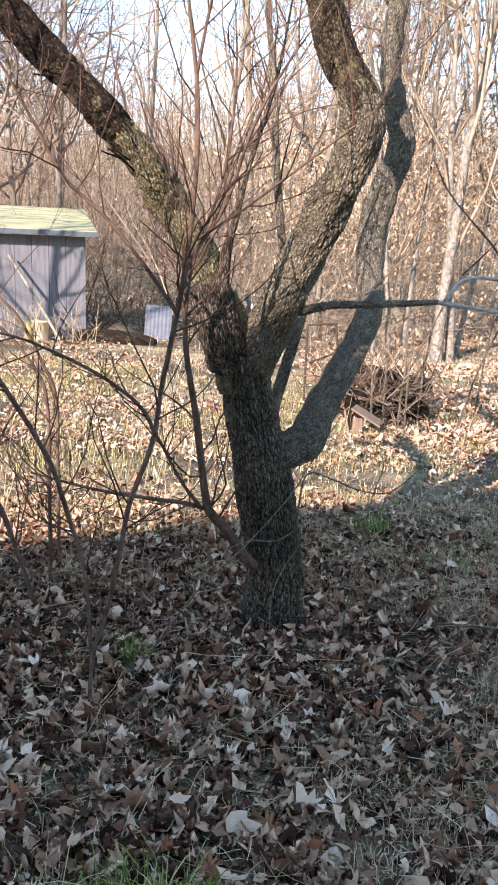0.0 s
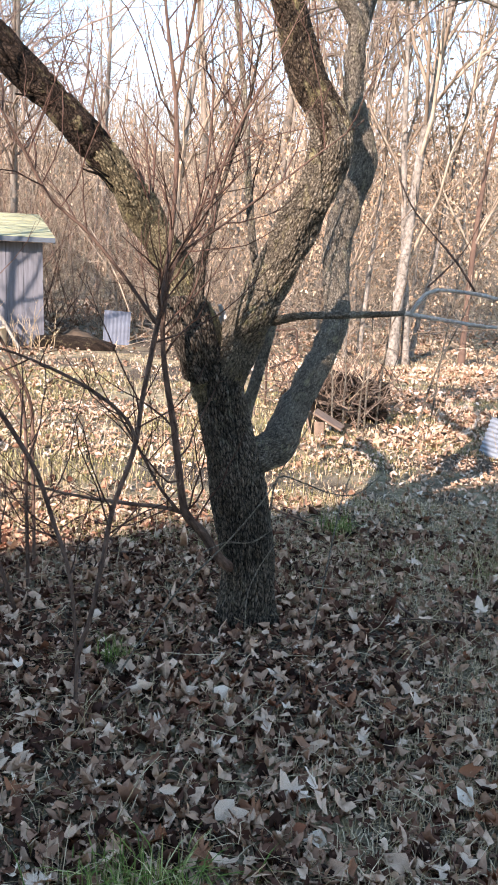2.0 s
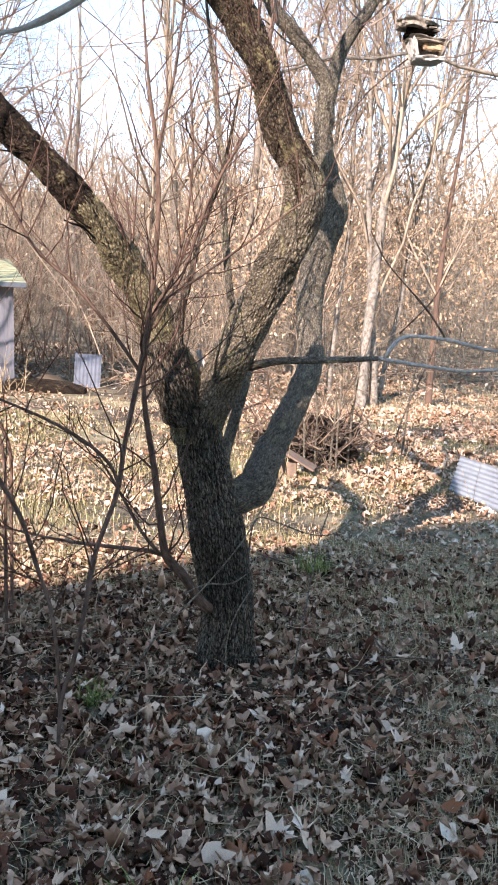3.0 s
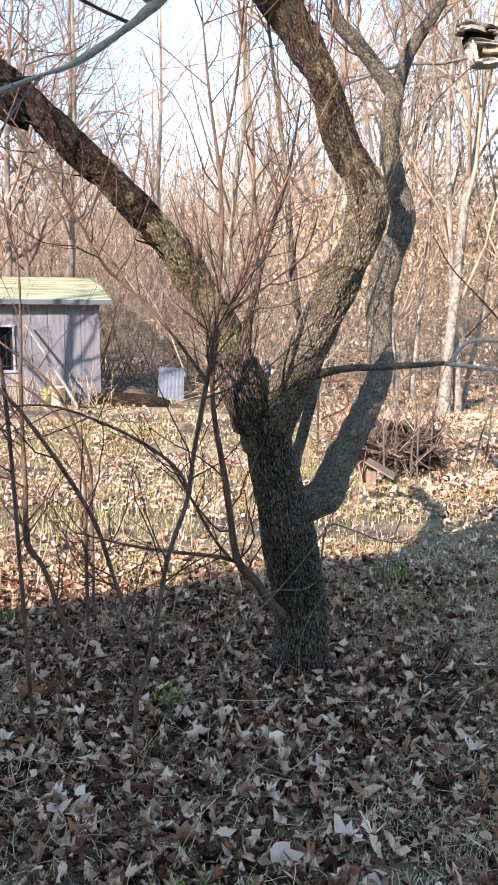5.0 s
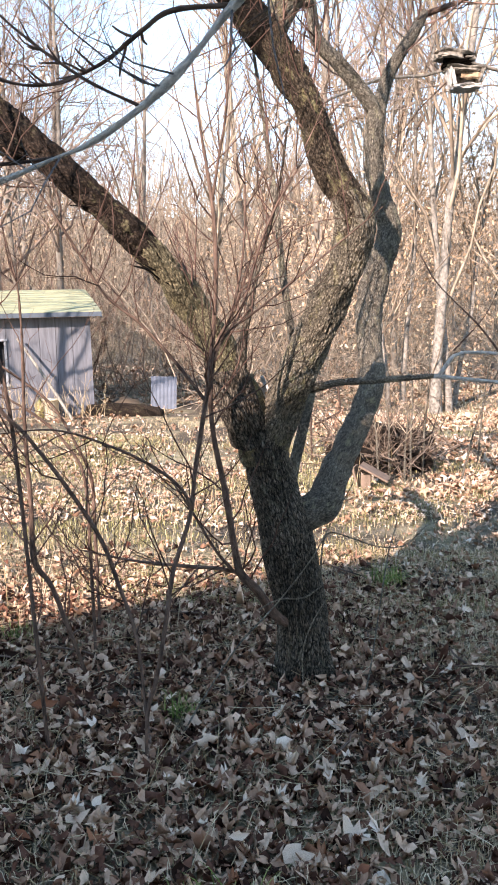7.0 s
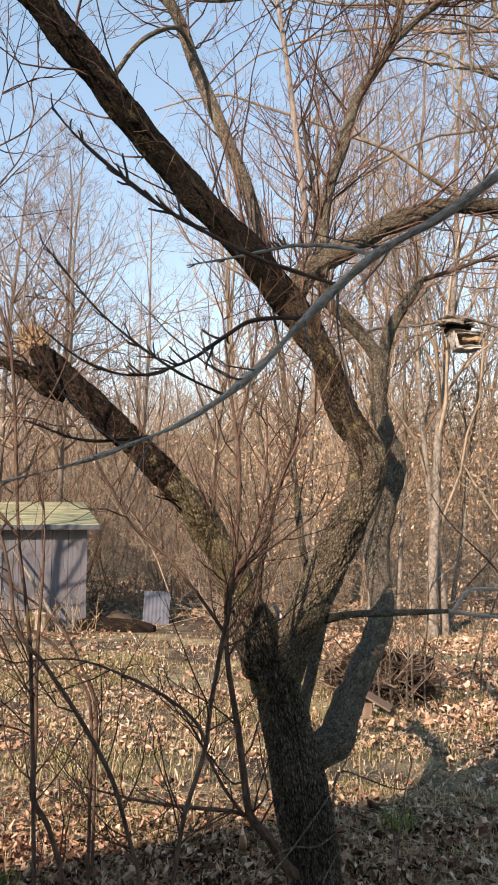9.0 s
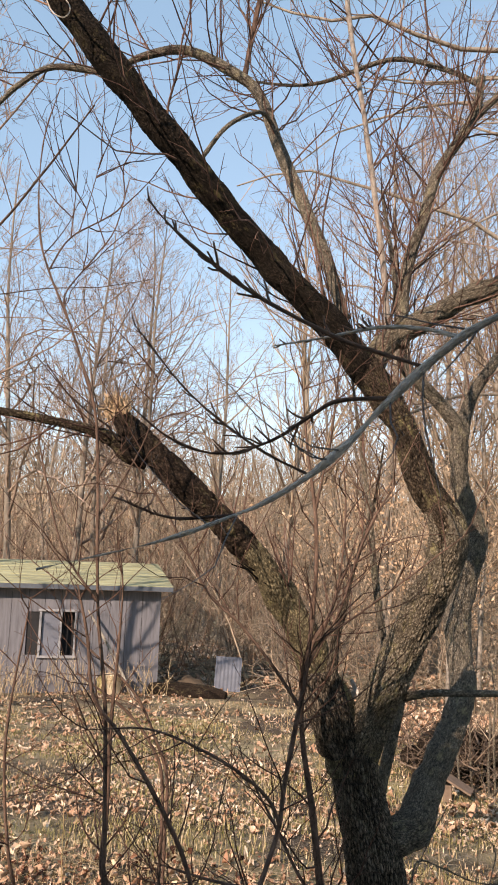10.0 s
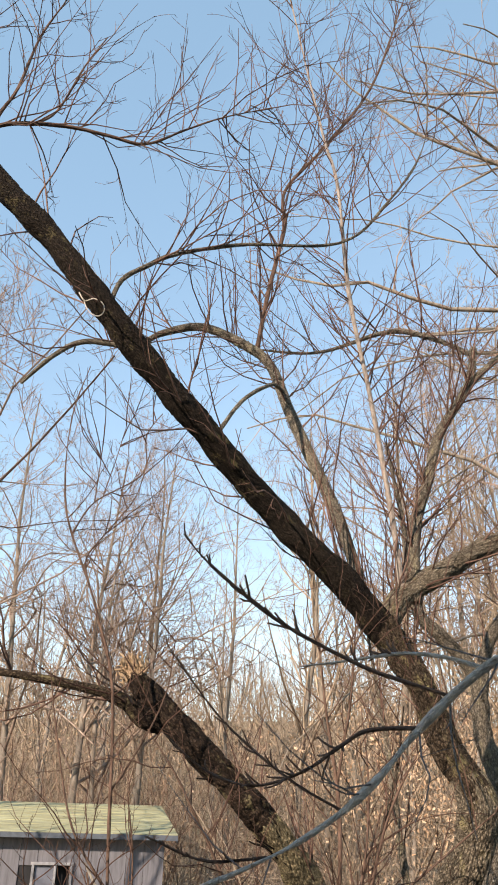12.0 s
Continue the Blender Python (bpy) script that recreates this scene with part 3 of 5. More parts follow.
def old_tree():
    t = thing("fruit_tree", "old leafless fruit tree with furrowed grey bark, forked trunk and lichen", "tree")
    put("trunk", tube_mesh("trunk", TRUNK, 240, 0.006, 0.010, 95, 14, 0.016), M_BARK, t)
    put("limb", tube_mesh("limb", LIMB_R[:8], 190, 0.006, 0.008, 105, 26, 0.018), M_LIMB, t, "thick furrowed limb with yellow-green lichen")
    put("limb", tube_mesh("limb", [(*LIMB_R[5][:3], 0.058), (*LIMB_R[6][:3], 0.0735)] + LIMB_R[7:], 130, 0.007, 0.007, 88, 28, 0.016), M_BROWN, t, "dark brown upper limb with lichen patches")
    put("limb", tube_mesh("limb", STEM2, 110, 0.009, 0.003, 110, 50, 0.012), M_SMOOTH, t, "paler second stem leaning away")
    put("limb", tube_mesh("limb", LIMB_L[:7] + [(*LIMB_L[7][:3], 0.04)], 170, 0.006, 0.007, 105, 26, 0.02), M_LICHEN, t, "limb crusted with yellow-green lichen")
    broken = put("limb", tube_mesh("limb", [(*LIMB_L[5][:3], 0.05)] + LIMB_L[6:], 80, 0.008, 0.012, 46, 18, 0.024), M_ROT, t, "broken end of the limb with peeling dark bark")
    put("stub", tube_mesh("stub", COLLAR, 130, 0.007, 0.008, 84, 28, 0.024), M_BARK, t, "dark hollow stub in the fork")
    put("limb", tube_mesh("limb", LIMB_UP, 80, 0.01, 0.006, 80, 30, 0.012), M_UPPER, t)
    put("limb", tube_mesh("limb", LIMB_RT, 64, 0.01, 0.006, 80, 30, 0.014), M_LIMB, t)
    put("stub", tube_mesh("stub", STUB_TW[:4], 40, 0.01, 0.008, 60, 20, 0.016), M_ROT, t, "rotten knob below the broken end")
    # BR_R2 and BR_R3 get paler bark in place of sunlight on them.
    for pts, mat in ((STEM2_A, M_SMOOTH), (STEM2_B, M_SMOOTH), (STEM2_C, M_SAPL), (BR_R, M_SMOOTH), (BR_R2, M_GREY), (BR_R3, M_GREY), (BR_R4, M_SAPL), (BR_R5, M_SAPL), (B1, M_SMOOTH), (B2, M_SMOOTH), (B2B, M_SMOOTH), (B3, M_GREYB), (B4, M_SMOOTH), (B5, M_SMOOTH), (B6, M_SAPL), (B7, M_SAPL), (B8, M_SAPL), (B9, M_SMOOTH), (DEAD, M_SMOOTH), (UPR, M_BARK), (POLE, M_SMOOTH), (STUB_TW[2:], M_BROWN)):
        put("branch", tube_mesh("branch", pts, 14, 0.03, 0.0018, 60, 14, 0.003), mat, t)
    # torn end of the broken limb
    end, way = Vector((-1.052, 2.945, 2.612)), Vector((-0.52, 0.04, 0.78)).normalized()
    s = np.array(end)[None] + rng.normal(0, 0.024, (260, 3))
    P, R = grow(s, np.array(way)[None] + rng.normal(0, 0.3, (260, 3)), rng.uniform(0.018, 0.045, 260), rng.uniform(0.003, 0.008, 260), 3, 0.25, 0, 0.5)
    V, q = tubes(P, R, 4)
    put("torn_end", mesh("torn_end", V, q, smooth=False), M_CUT, broken, "pale torn wood at the broken end")
    # pale torn shards in the fork
    for x, z, ln, w, a, mat in ((0.01, 1.425, 0.085, 0.02, -24, M_SHARD), (0.0, 1.395, 0.04, 0.018, 10, M_SHARD), (-0.04, 1.43, 0.10, 0.012, -14, M_CUT), (-0.06, 1.42, 0.08, 0.009, -6, M_SAPL)):
        box("shard", x, 3.39, z, w, 0.012, ln, mat, t, "pale torn shard of wood in the fork", 0.004, turn=Matrix.Rotation(radians(a), 4, 'Y') @ Matrix.Rotation(radians(15), 4, 'Z'))
    # loose strips of bark along the broken limb
    sp = spline(LIMB_L, 0.02)
    rows = rng.integers(len(sp) * 5 // 10, len(sp) - 4, 60)
    side = rng.normal(0, 1, (60, 3)) + np.array([-0.5, -0.6, -0.6])
    side /= np.linalg.norm(side, axis=1, keepdims=True)
    tan = sp[np.minimum(rows + 3, len(sp) - 1), :3] - sp[rows, :3]
    tan /= np.linalg.norm(tan, axis=1, keepdims=True) + 1e-9
    P, R = grow(sp[rows, :3] + side * sp[rows, 3:4], tan + side * 0.3, rng.uniform(0.03, 0.10, 60), rng.uniform(0.002, 0.007, 60), 4, 0.15, 0, 0.4)
    for j in range(0, 60, 2):
        V, q = tubes(P[j:j + 1], R[j:j + 1], 4)
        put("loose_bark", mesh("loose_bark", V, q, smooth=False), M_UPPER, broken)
    # water sprouts and twigs
    V, q = twig_mass([LIMB_UP, LIMB_RT, B1, B2, B2B, B3, B4, B6, B7, B8, B9, STEM2_A, STEM2_B, STEM2_C, STUB_TW], [34, 44, 36, 40, 36, 60, 40, 34, 40, 20, 34, 26, 14, 16, 16], 0.12, 1.0, 0.85, spread=0.62, up=0.28, n=6, bend=0.17, minr=0.0016)
    put("crown", mesh("crown", V, q), M_TWIG, t, "fine red-brown twigs")["kind"] = "stuff"
    V, q = twig_mass([LIMB_R[7:], LIMB_L[3:8], UPR, POLE], [16, 12, 8, 8], 0.1, 1.0, 0.6, up=0.6, sub=3)
    put("sprouting", mesh("sprouting", V, q), M_TWIG, t, "upright red-brown water sprouts")["kind"] = "stuff"

    return t


OLD_TREE = old_tree()

# ---- the grey bough that hangs close by ----
GREY = [(0.9, 0.5, 2.75, 0.0153), (0.5, 0.62, 2.53, 0.0106), (0.27, 0.72, 2.382, 0.0088), (0.208, 0.74, 2.342, 0.0078), (0.122, 0.76, 2.282, 0.0075), (0.018, 0.78, 2.225, 0.0071), (-0.086, 0.82, 2.135, 0.0065), (-0.15, 0.82, 2.066, 0.0058), (-0.213, 0.82, 2.011, 0.0049), (-0.284, 0.82, 1.966, 0.0042), (-0.335, 0.8, 1.941, 0.0037), (-0.444, 0.78, 1.898, 0.0026), (-0.62, 0.74, 1.85, 0.0015)]
GREY_SIDE = [
    [(0.018, 0.78, 2.228, 0.0044), (-0.032, 0.8, 2.248, 0.0036), (-0.102, 0.83, 2.261, 0.0032), (-0.195, 0.87, 2.256, 0.0024), (-0.282, 0.9, 2.251, 0.0016)],
    [(-0.082, 0.82, 2.138, 0.0041), (-0.168, 0.82, 2.133, 0.0036), (-0.213, 0.83, 2.11, 0.0032), (-0.277, 0.84, 2.07, 0.0027), (-0.359, 0.84, 2.047, 0.0023), (-0.441, 0.84, 2.07, 0.0018), (-0.52, 0.84, 2.131, 0.0012)],
    [(-0.024, 0.81, 2.185, 0.0035), (-0.105, 0.8, 2.208, 0.0036), (-0.177, 0.79, 2.232, 0.0036), (-0.301, 0.77, 2.293, 0.0035), (-0.388, 0.76, 2.357, 0.0031), (-0.449, 0.75, 2.411, 0.0026), (-0.483, 0.75, 2.453, 0.002)],
    [(-0.33, 0.805, 1.943, 0.0031), (-0.431, 0.8, 1.937, 0.0022), (-0.523, 0.8, 1.968, 0.0013)],
    [(-0.213, 0.822, 2.01, 0.0027), (-0.305, 0.84, 2.061, 0.0023), (-0.419, 0.86, 2.155, 0.0019), (-0.524, 0.88, 2.283, 0.0012)],
]


def overhang():
    t = thing("tree_bough", "smooth grey leafless bough with knobby twigs hanging before the old tree", "branch")
    put("bough", tube_mesh("bough", GREY, 18, 0.009, 0.0008, 120, 46, 0.0042), M_GREY, t)
    for i, pts in enumerate(GREY_SIDE):
        b = put("branch", tube_mesh("branch", pts, 10, 0.009, 0.0004, 200, 60, 0.0016), M_GREY if i == 0 else M_SAPL, t)
        p = spline(pts, 0.02)
        s, d, l, r = offshoots(p[None, :, :3], p[None, :, 3], 16, 0.25, 1.0, 0.45, 0.1, 0.8, 0.2)
        P, R = grow(s, d, np.clip(l, 0.008, 0.045), np.clip(r, 0.0016, 0.0026), 4, 0.15, 0.1, 0.6)
        V, q = tubes(P, R, 5)
        put("spur_growth", mesh("spur_growth", V, q), M_SAPL, b)["kind"] = "stuff"
    V, q = twig_mass([GREY[3:]], [9], 0.1, 0.95, 0.28, up=0.1, sub=2, minr=0.0007, thick=0.3)
    put("crown", mesh("crown", V, q), M_GREYTW, t)["kind"] = "stuff"


overhang()

# ---- saplings before and beside the tree ----
SAPLINGS = [
    ("slender leafless sapling with red-brown bark, many upright twigs",
     [[(-0.509, 2.55, -0.03, 0.0081), (-0.497, 2.57, 0.226, 0.0081), (-0.458, 2.6, 0.363, 0.0088), (-0.416, 2.64, 0.577, 0.0088), (-0.385, 2.68, 0.757, 0.0096), (-0.313, 2.72, 0.969, 0.0096), (-0.289, 2.74, 1.14, 0.0092), (-0.25, 2.75, 1.352, 0.0095), (-0.22, 2.75, 1.519, 0.0093), (-0.197, 2.74, 1.702, 0.0092), (-0.18, 2.72, 1.917, 0.0085), (-0.183, 2.7, 2.123, 0.0080), (-0.195, 2.7, 2.234, 0.0067), (-0.222, 2.7, 2.434, 0.0050), (-0.25, 2.7, 2.75, 0.0022)],
      [(-0.185, 2.7, 2.16, 0.0065), (-0.157, 2.68, 2.301, 0.0057), (-0.123, 2.66, 2.471, 0.0049), (-0.09, 2.64, 2.8, 0.0022)],
      [(-0.303, 2.72, 0.991, 0.0072), (-0.341, 2.7, 1.083, 0.0071), (-0.439, 2.66, 1.178, 0.0062), (-0.592, 2.6, 1.273, 0.0053), (-0.781, 2.55, 1.345, 0.0037), (-1.009, 2.5, 1.34, 0.0022)],
      [(-0.238, 2.75, 1.415, 0.0070), (-0.326, 2.72, 1.544, 0.0069), (-0.458, 2.68, 1.709, 0.0060), (-0.587, 2.64, 1.828, 0.0059), (-0.668, 2.6, 1.978, 0.0050), (-0.777, 2.55, 2.174, 0.0042), (-0.882, 2.5, 2.324, 0.0022)],
      [(-0.201, 2.75, 1.601, 0.0061), (-0.093, 2.78, 1.76, 0.0061), (-0.006, 2.8, 2.017, 0.0053), (0.078, 2.82, 2.19, 0.0045), (0.191, 2.84, 2.361, 0.0022)],
      [(-0.206, 2.75, 1.56, 0.0054), (-0.113, 2.76, 1.8, 0.0053), (-0.072, 2.78, 2.016, 0.0045), (-0.063, 2.8, 2.23, 0.0037), (-0.079, 2.82, 2.46, 0.0022)],
      [(-0.178, 2.75, 1.661, 0.0054), (-0.032, 2.72, 1.756, 0.0045), (0.207, 2.68, 1.938, 0.0036), (0.431, 2.64, 2.112, 0.0021)],
      [(-0.501, 2.57, 0.202, 0.0064), (-0.527, 2.6, 0.514, 0.0072), (-0.585, 2.62, 0.711, 0.0079), (-0.648, 2.62, 0.911, 0.0086), (-0.767, 2.6, 1.131, 0.0084), (-0.893, 2.58, 1.323, 0.0075), (-0.989, 2.56, 1.449, 0.0067), (-1.016, 2.52, 1.665, 0.0058), (-1.059, 2.5, 1.853, 0.0037)]]),
    ("brown leafless sapling leaning beside the old tree",
     [[(-0.86, 3.3, -0.02, 0.0090), (-0.957, 3.27, 0.337, 0.0108), (-1.018, 3.25, 0.539, 0.0116), (-1.074, 3.22, 0.657, 0.0144), (-1.066, 3.2, 0.925, 0.0112), (-1.056, 3.15, 1.285, 0.0085), (-1.028, 3.1, 1.666, 0.006), (-1.018, 3.05, 1.888, 0.0042), (-1.05, 3.0, 2.13, 0.002)]]),
    ("tall slender sapling with reddish bark and upright whips",
     [[(-0.900, 2.620, -0.030, 0.0085), (-0.920, 2.600, 0.700, 0.0080), (-0.951, 2.600, 1.374, 0.0075), (-1.005, 2.600, 1.786, 0.0069), (-1.052, 2.600, 2.463, 0.0063), (-1.141, 2.600, 2.760, 0.0057), (-1.194, 2.600, 2.901, 0.0051), (-1.296, 2.600, 3.127, 0.0046), (-1.342, 2.600, 3.273, 0.0040), (-1.367, 2.600, 3.508, 0.0034), (-1.359, 2.600, 3.749, 0.0028), (-1.308, 2.600, 3.973, 0.0022)],
      [(-1.296, 2.600, 3.127, 0.0042), (-1.212, 2.600, 3.273, 0.0036), (-1.009, 2.600, 3.408, 0.0031), (-1.007, 2.600, 3.595, 0.0026), (-0.941, 2.600, 3.708, 0.0020)],
      [(-1.188, 2.580, 2.893, 0.0042), (-1.213, 2.580, 3.011, 0.0036), (-1.107, 2.580, 3.167, 0.0031), (-1.022, 2.580, 3.300, 0.0026), (-0.975, 2.580, 3.521, 0.0020)],
      [(-1.212, 2.600, 3.273, 0.0030), (-1.204, 2.600, 3.533, 0.0023), (-1.207, 2.600, 3.672, 0.0015)],
      [(-1.178, 2.600, 3.298, 0.0030), (-1.135, 2.600, 3.483, 0.0023), (-1.104, 2.600, 3.646, 0.0015)],
      [(-0.992, 2.550, 1.787, 0.0055), (-1.143, 2.550, 1.994, 0.0043), (-1.237, 2.550, 2.295, 0.0032), (-1.299, 2.550, 2.561, 0.0020)],
      [(-1.034, 2.620, 2.110, 0.0045), (-0.936, 2.620, 2.266, 0.0037), (-0.845, 2.620, 2.470, 0.0028), (-0.820, 2.620, 2.676, 0.0020)]]),
    ("arched brown sprout growing from the foot of the old tree",
     [[(0.09, 3.34, 0.28, 0.0258), (0.03, 3.28, 0.337, 0.0241), (-0.052, 3.22, 0.482, 0.0212), (-0.126, 3.17, 0.584, 0.0197), (-0.152, 3.14, 0.718, 0.0162), (-0.184, 3.1, 0.979, 0.0147), (-0.226, 3.05, 1.253, 0.0114), (-0.227, 3.0, 1.464, 0.0102), (-0.188, 2.97, 1.641, 0.0092), (-0.118, 2.95, 1.768, 0.0067), (0.0, 2.95, 2.1, 0.0037)],
      [(-0.121, 3.17, 0.584, 0.0103), (-0.224, 3.14, 0.621, 0.0092), (-0.37, 3.1, 0.648, 0.0082), (-0.585, 3.05, 0.694, 0.0063), (-0.816, 3.0, 0.766, 0.0030)],
      [(-0.164, 3.14, 0.61, 0.0083), (-0.245, 3.12, 0.725, 0.0073), (-0.325, 3.1, 0.883, 0.0063), (-0.42, 3.08, 1.05, 0.0037)]]),
    ("thin brown leafless sapling in leaf litter",
     [[(-0.927, 3.9, -0.02, 0.0092), (-0.924, 3.9, 0.299, 0.0092), (-0.919, 3.88, 0.623, 0.0090), (-0.917, 3.86, 0.904, 0.0092), (-0.974, 3.82, 1.091, 0.0079), (-1.095, 3.78, 1.331, 0.0067), (-1.32, 3.72, 1.537, 0.0055), (-1.55, 3.7, 1.75, 0.0030)]]),
    ("thin brown leafless sapling in leaf litter",
     [[(-0.895, 3.6, -0.02, 0.0090), (-0.894, 3.6, 0.429, 0.0089), (-0.891, 3.58, 0.919, 0.0086), (-0.941, 3.55, 1.101, 0.0075), (-1.071, 3.5, 1.276, 0.0064), (-1.3, 3.42, 1.45, 0.0037)]]),
    ("thin brown leafless sapling in leaf litter",
     [[(-1.30, 3.42, -0.02, 0.0093), (-1.383, 3.38, 0.213, 0.0092), (-1.443, 3.3, 0.459, 0.0090), (-1.487, 3.2, 0.722, 0.0076), (-1.5, 3.1, 1.2, 0.0059), (-1.42, 3.05, 1.8, 0.0037)]]),
]


VINES = [
    [(-0.40, 2.72, 0.0, 0.004), (-0.371, 2.75, 0.059, 0.004), (-0.255, 2.85, 0.212, 0.004), (-0.133, 2.95, 0.349, 0.004), (-0.015, 3.05, 0.433, 0.0038), (0.108, 3.15, 0.536, 0.0035), (0.221, 3.2, 0.672, 0.003), (0.311, 3.25, 0.82, 0.0025), (0.402, 3.3, 0.958, 0.002)],
    [(-0.051, 3.1, 0.437, 0.004), (0.041, 3.15, 0.464, 0.004), (0.161, 3.2, 0.451, 0.0038), (0.254, 3.22, 0.505, 0.003)],
    [(0.406, 3.1, -0.03, 0.004), (0.452, 3.15, 0.094, 0.004), (0.535, 3.3, 0.424, 0.0036), (0.586, 3.4, 0.601, 0.0033), (0.644, 3.5, 0.719, 0.0028), (0.613, 3.5, 0.784, 0.002)],
    [(0.25, 3.55, -0.02, 0.0055), (0.275, 3.6, 0.46, 0.005), (0.315, 3.65, 0.627, 0.0045), (0.442, 3.7, 0.59, 0.004), (0.589, 3.75, 0.525, 0.0035), (0.737, 3.8, 0.51, 0.003), (0.879, 3.85, 0.609, 0.002)],
    [(0.148, 3.2, 0.0, 0.003), (0.15, 3.2, 0.189, 0.003), (0.191, 3.2, 0.32, 0.003), (0.27, 3.22, 0.443, 0.0024)],
]


def vines():
    for pts in VINES:
        v = put("vine", tube_mesh("vine", pts, 7, 0.03, 0.0004, 200, 40, 0.0008), M_SMOOTH)
        tagged(v, "thin pale dead vine by the foot of the old tree", "vine", group="vines by the trunk")


def saplings():
    for label, paths in SAPLINGS:
        t = thing("sapling", label, "sapling", group="saplings round the old tree")
        for i, pts in enumerate(paths):
            put("stem" if i == 0 else "branch", tube_mesh("stem", pts, 10, 0.03, 0.0012, 90, 16, 0.0015), M_SAPL, t)
        V, q = twig_mass(paths, [max(5, int((6 if 'whips' in label else 10) * len(p) / 6)) for p in paths], 0.15, 1.0, 0.6, spread=0.66, up=0.16, sub=3, minr=0.0014, thick=0.4, n=7, bend=0.17)
        put("crown", mesh("crown", V, q), M_DARKTW, t)["kind"] = "stuff"


saplings()
vines()


# ---- woods ----
def wood_tree(height, radius, crown=0.35, n1=16, n2=7, n3=6, n4=0, lean=(0, 0), up=0.55, bend=0.03, reach=0.42, lift=0.08, wild=0.13):
    """Trunk mesh data and crown mesh data of a bare tree that stands at the origin."""
    n = 12
    P, R = grow(np.array([[0, 0, -0.3]]), np.array([[lean[0], lean[1], 1.0]]), np.array([height]), np.array([radius]), n, bend, 0.05, 0.12)
    R[0, 0] *= 1.25
    trunk = tubes(P, R, 9)
    s, d, l, r = offshoots(P, R, n1, crown, 0.97, 0.62, reach, 0.5, up)
    P1, R1 = grow(s, d, l, r, 8, wild, lift, 0.3)
    s, d, l, r = offshoots(P1, R1, n2, 0.15, 1.0, 0.6, 0.5, 0.55, 0.12)
    P2, R2 = grow(s, d, l, np.maximum(r, 0.006), 5, 0.14, 0.05, 0.4)
    s, d, l, r = offshoots(P2, R2, n3, 0.15, 1.0, 0.5, 0.5, 0.6, 0.15)
    P3, R3 = grow(s, d, l, np.maximum(r, 0.0042), 3, 0.14, 0.03, 0.6)
    limbs = [tubes(P1, R1, 5)]
    fine = [tubes(P2, R2, 3), tubes(P3, R3, 3)]
    if n4:
        s, d, l, r = offshoots(P3, R3, n4, 0.15, 1.0, 0.5, 0.6, 0.7, 0.1)
        P4, R4 = grow(s, d, l, np.maximum(r, 0.0032), 2, 0.15, 0.02, 0.8)
        fine.append(tubes(P4, R4, 3))
    return trunk, limbs, fine


def build_tree(label, mats, **kw):
    t = thing("woodland_tree", label, "tree", group="bare trees of the wood")
    trunk, limbs, fine = wood_tree(**kw)
    put("trunk", mesh("trunk", *trunk), mats[0], t)
    put("crown", mesh("crown", *join(limbs + fine)), mats[1], t, "bare limbs and fine twigs")
    return t


def woods():
    protos = []
    for i in range(6):
        h = (15, 12, 17, 10, 14, 8)[i]
        protos.append(build_tree("tall bare tree with sunlit grey-brown bark in the wood", (M_FAR, M_FARTW), height=h, radius=h * 0.0085, bend=0.06, crown=(0.3, 0.2, 0.35, 0.15, 0.25, 0.1)[i], n1=17, n2=7, n3=5, lean=tuple(rng.normal(0, 0.03, 2))))
    spots = []
    while len(spots) < 44:
        y = rng.uniform(15.5, 46) if len(spots) < 32 else rng.uniform(46, 75)
        x = rng.uniform(-0.5 * y, 0.52 * y)
        if x < -1.4 and y < 24 and x > -9:
            continue
        if (abs(x - 3.6) < 1.0 and y < 16.5) or (x > 4.2 and y < 21):
            continue
        if min([9] + [math.hypot(x - a, y - b) for a, b in spots]) < 1.3:
            continue
        spots.append((x, y))
    for i, (x, y) in enumerate(spots):
        m = pose(x, y, float(ground_z(x, y)), 0, 0, rng.uniform(0, 360))
        k = i % 6
        if i < 6:
            protos[i].matrix_basis = m
        else:
            c = copy_thing(protos[k], m)
            c.scale = (1, 1, 1) if y < 46 else (1.1, 1.1, 1.1)
    # the taller, finer trees whose crowns stand over the old tree
    for x, y, h, r in ((-6.6, 9.6, 11.5, 0.09), (8.5, 14.5, 17, 0.16), (-6.4, 20.5, 13, 0.12), (-8.8, 14.0, 12, 0.1), (1.6, 19.0, 15, 0.13), (-5.9, 21.0, 11, 0.1)):
        t = build_tree("bare tree with a wide crown of fine reddish twigs", (M_FAR, M_CROWN), height=h, radius=r, crown=0.25, n1=26, n2=9, n3=6, n4=3, up=0.12, reach=0.5, lift=0.03, wild=0.2)
        t.matrix_basis = pose(x, y, float(ground_z(x, y)), 0, 0, rng.uniform(0, 360))
    # the pale twin-stemmed tree
    for x, y, h, r in ((3.42, 14.4, 14, 0.105), (3.74, 14.6, 13, 0.075), (2.75, 15.4, 11, 0.05), (3.15, 16.2, 12, 0.06), (2.35, 14.9, 9, 0.04), (4.1, 15.8, 12, 0.055)):
        t = build_tree("pale tree with mottled peeling bark in the wood", (M_BIRCH, M_FARTW), height=h, radius=r, crown=0.15, n1=22, n2=7, n3=5, bend=0.045)
        t.matrix_basis = pose(x, y, float(ground_z(x, y)), 0, 0, rng.uniform(0, 360))


woods()


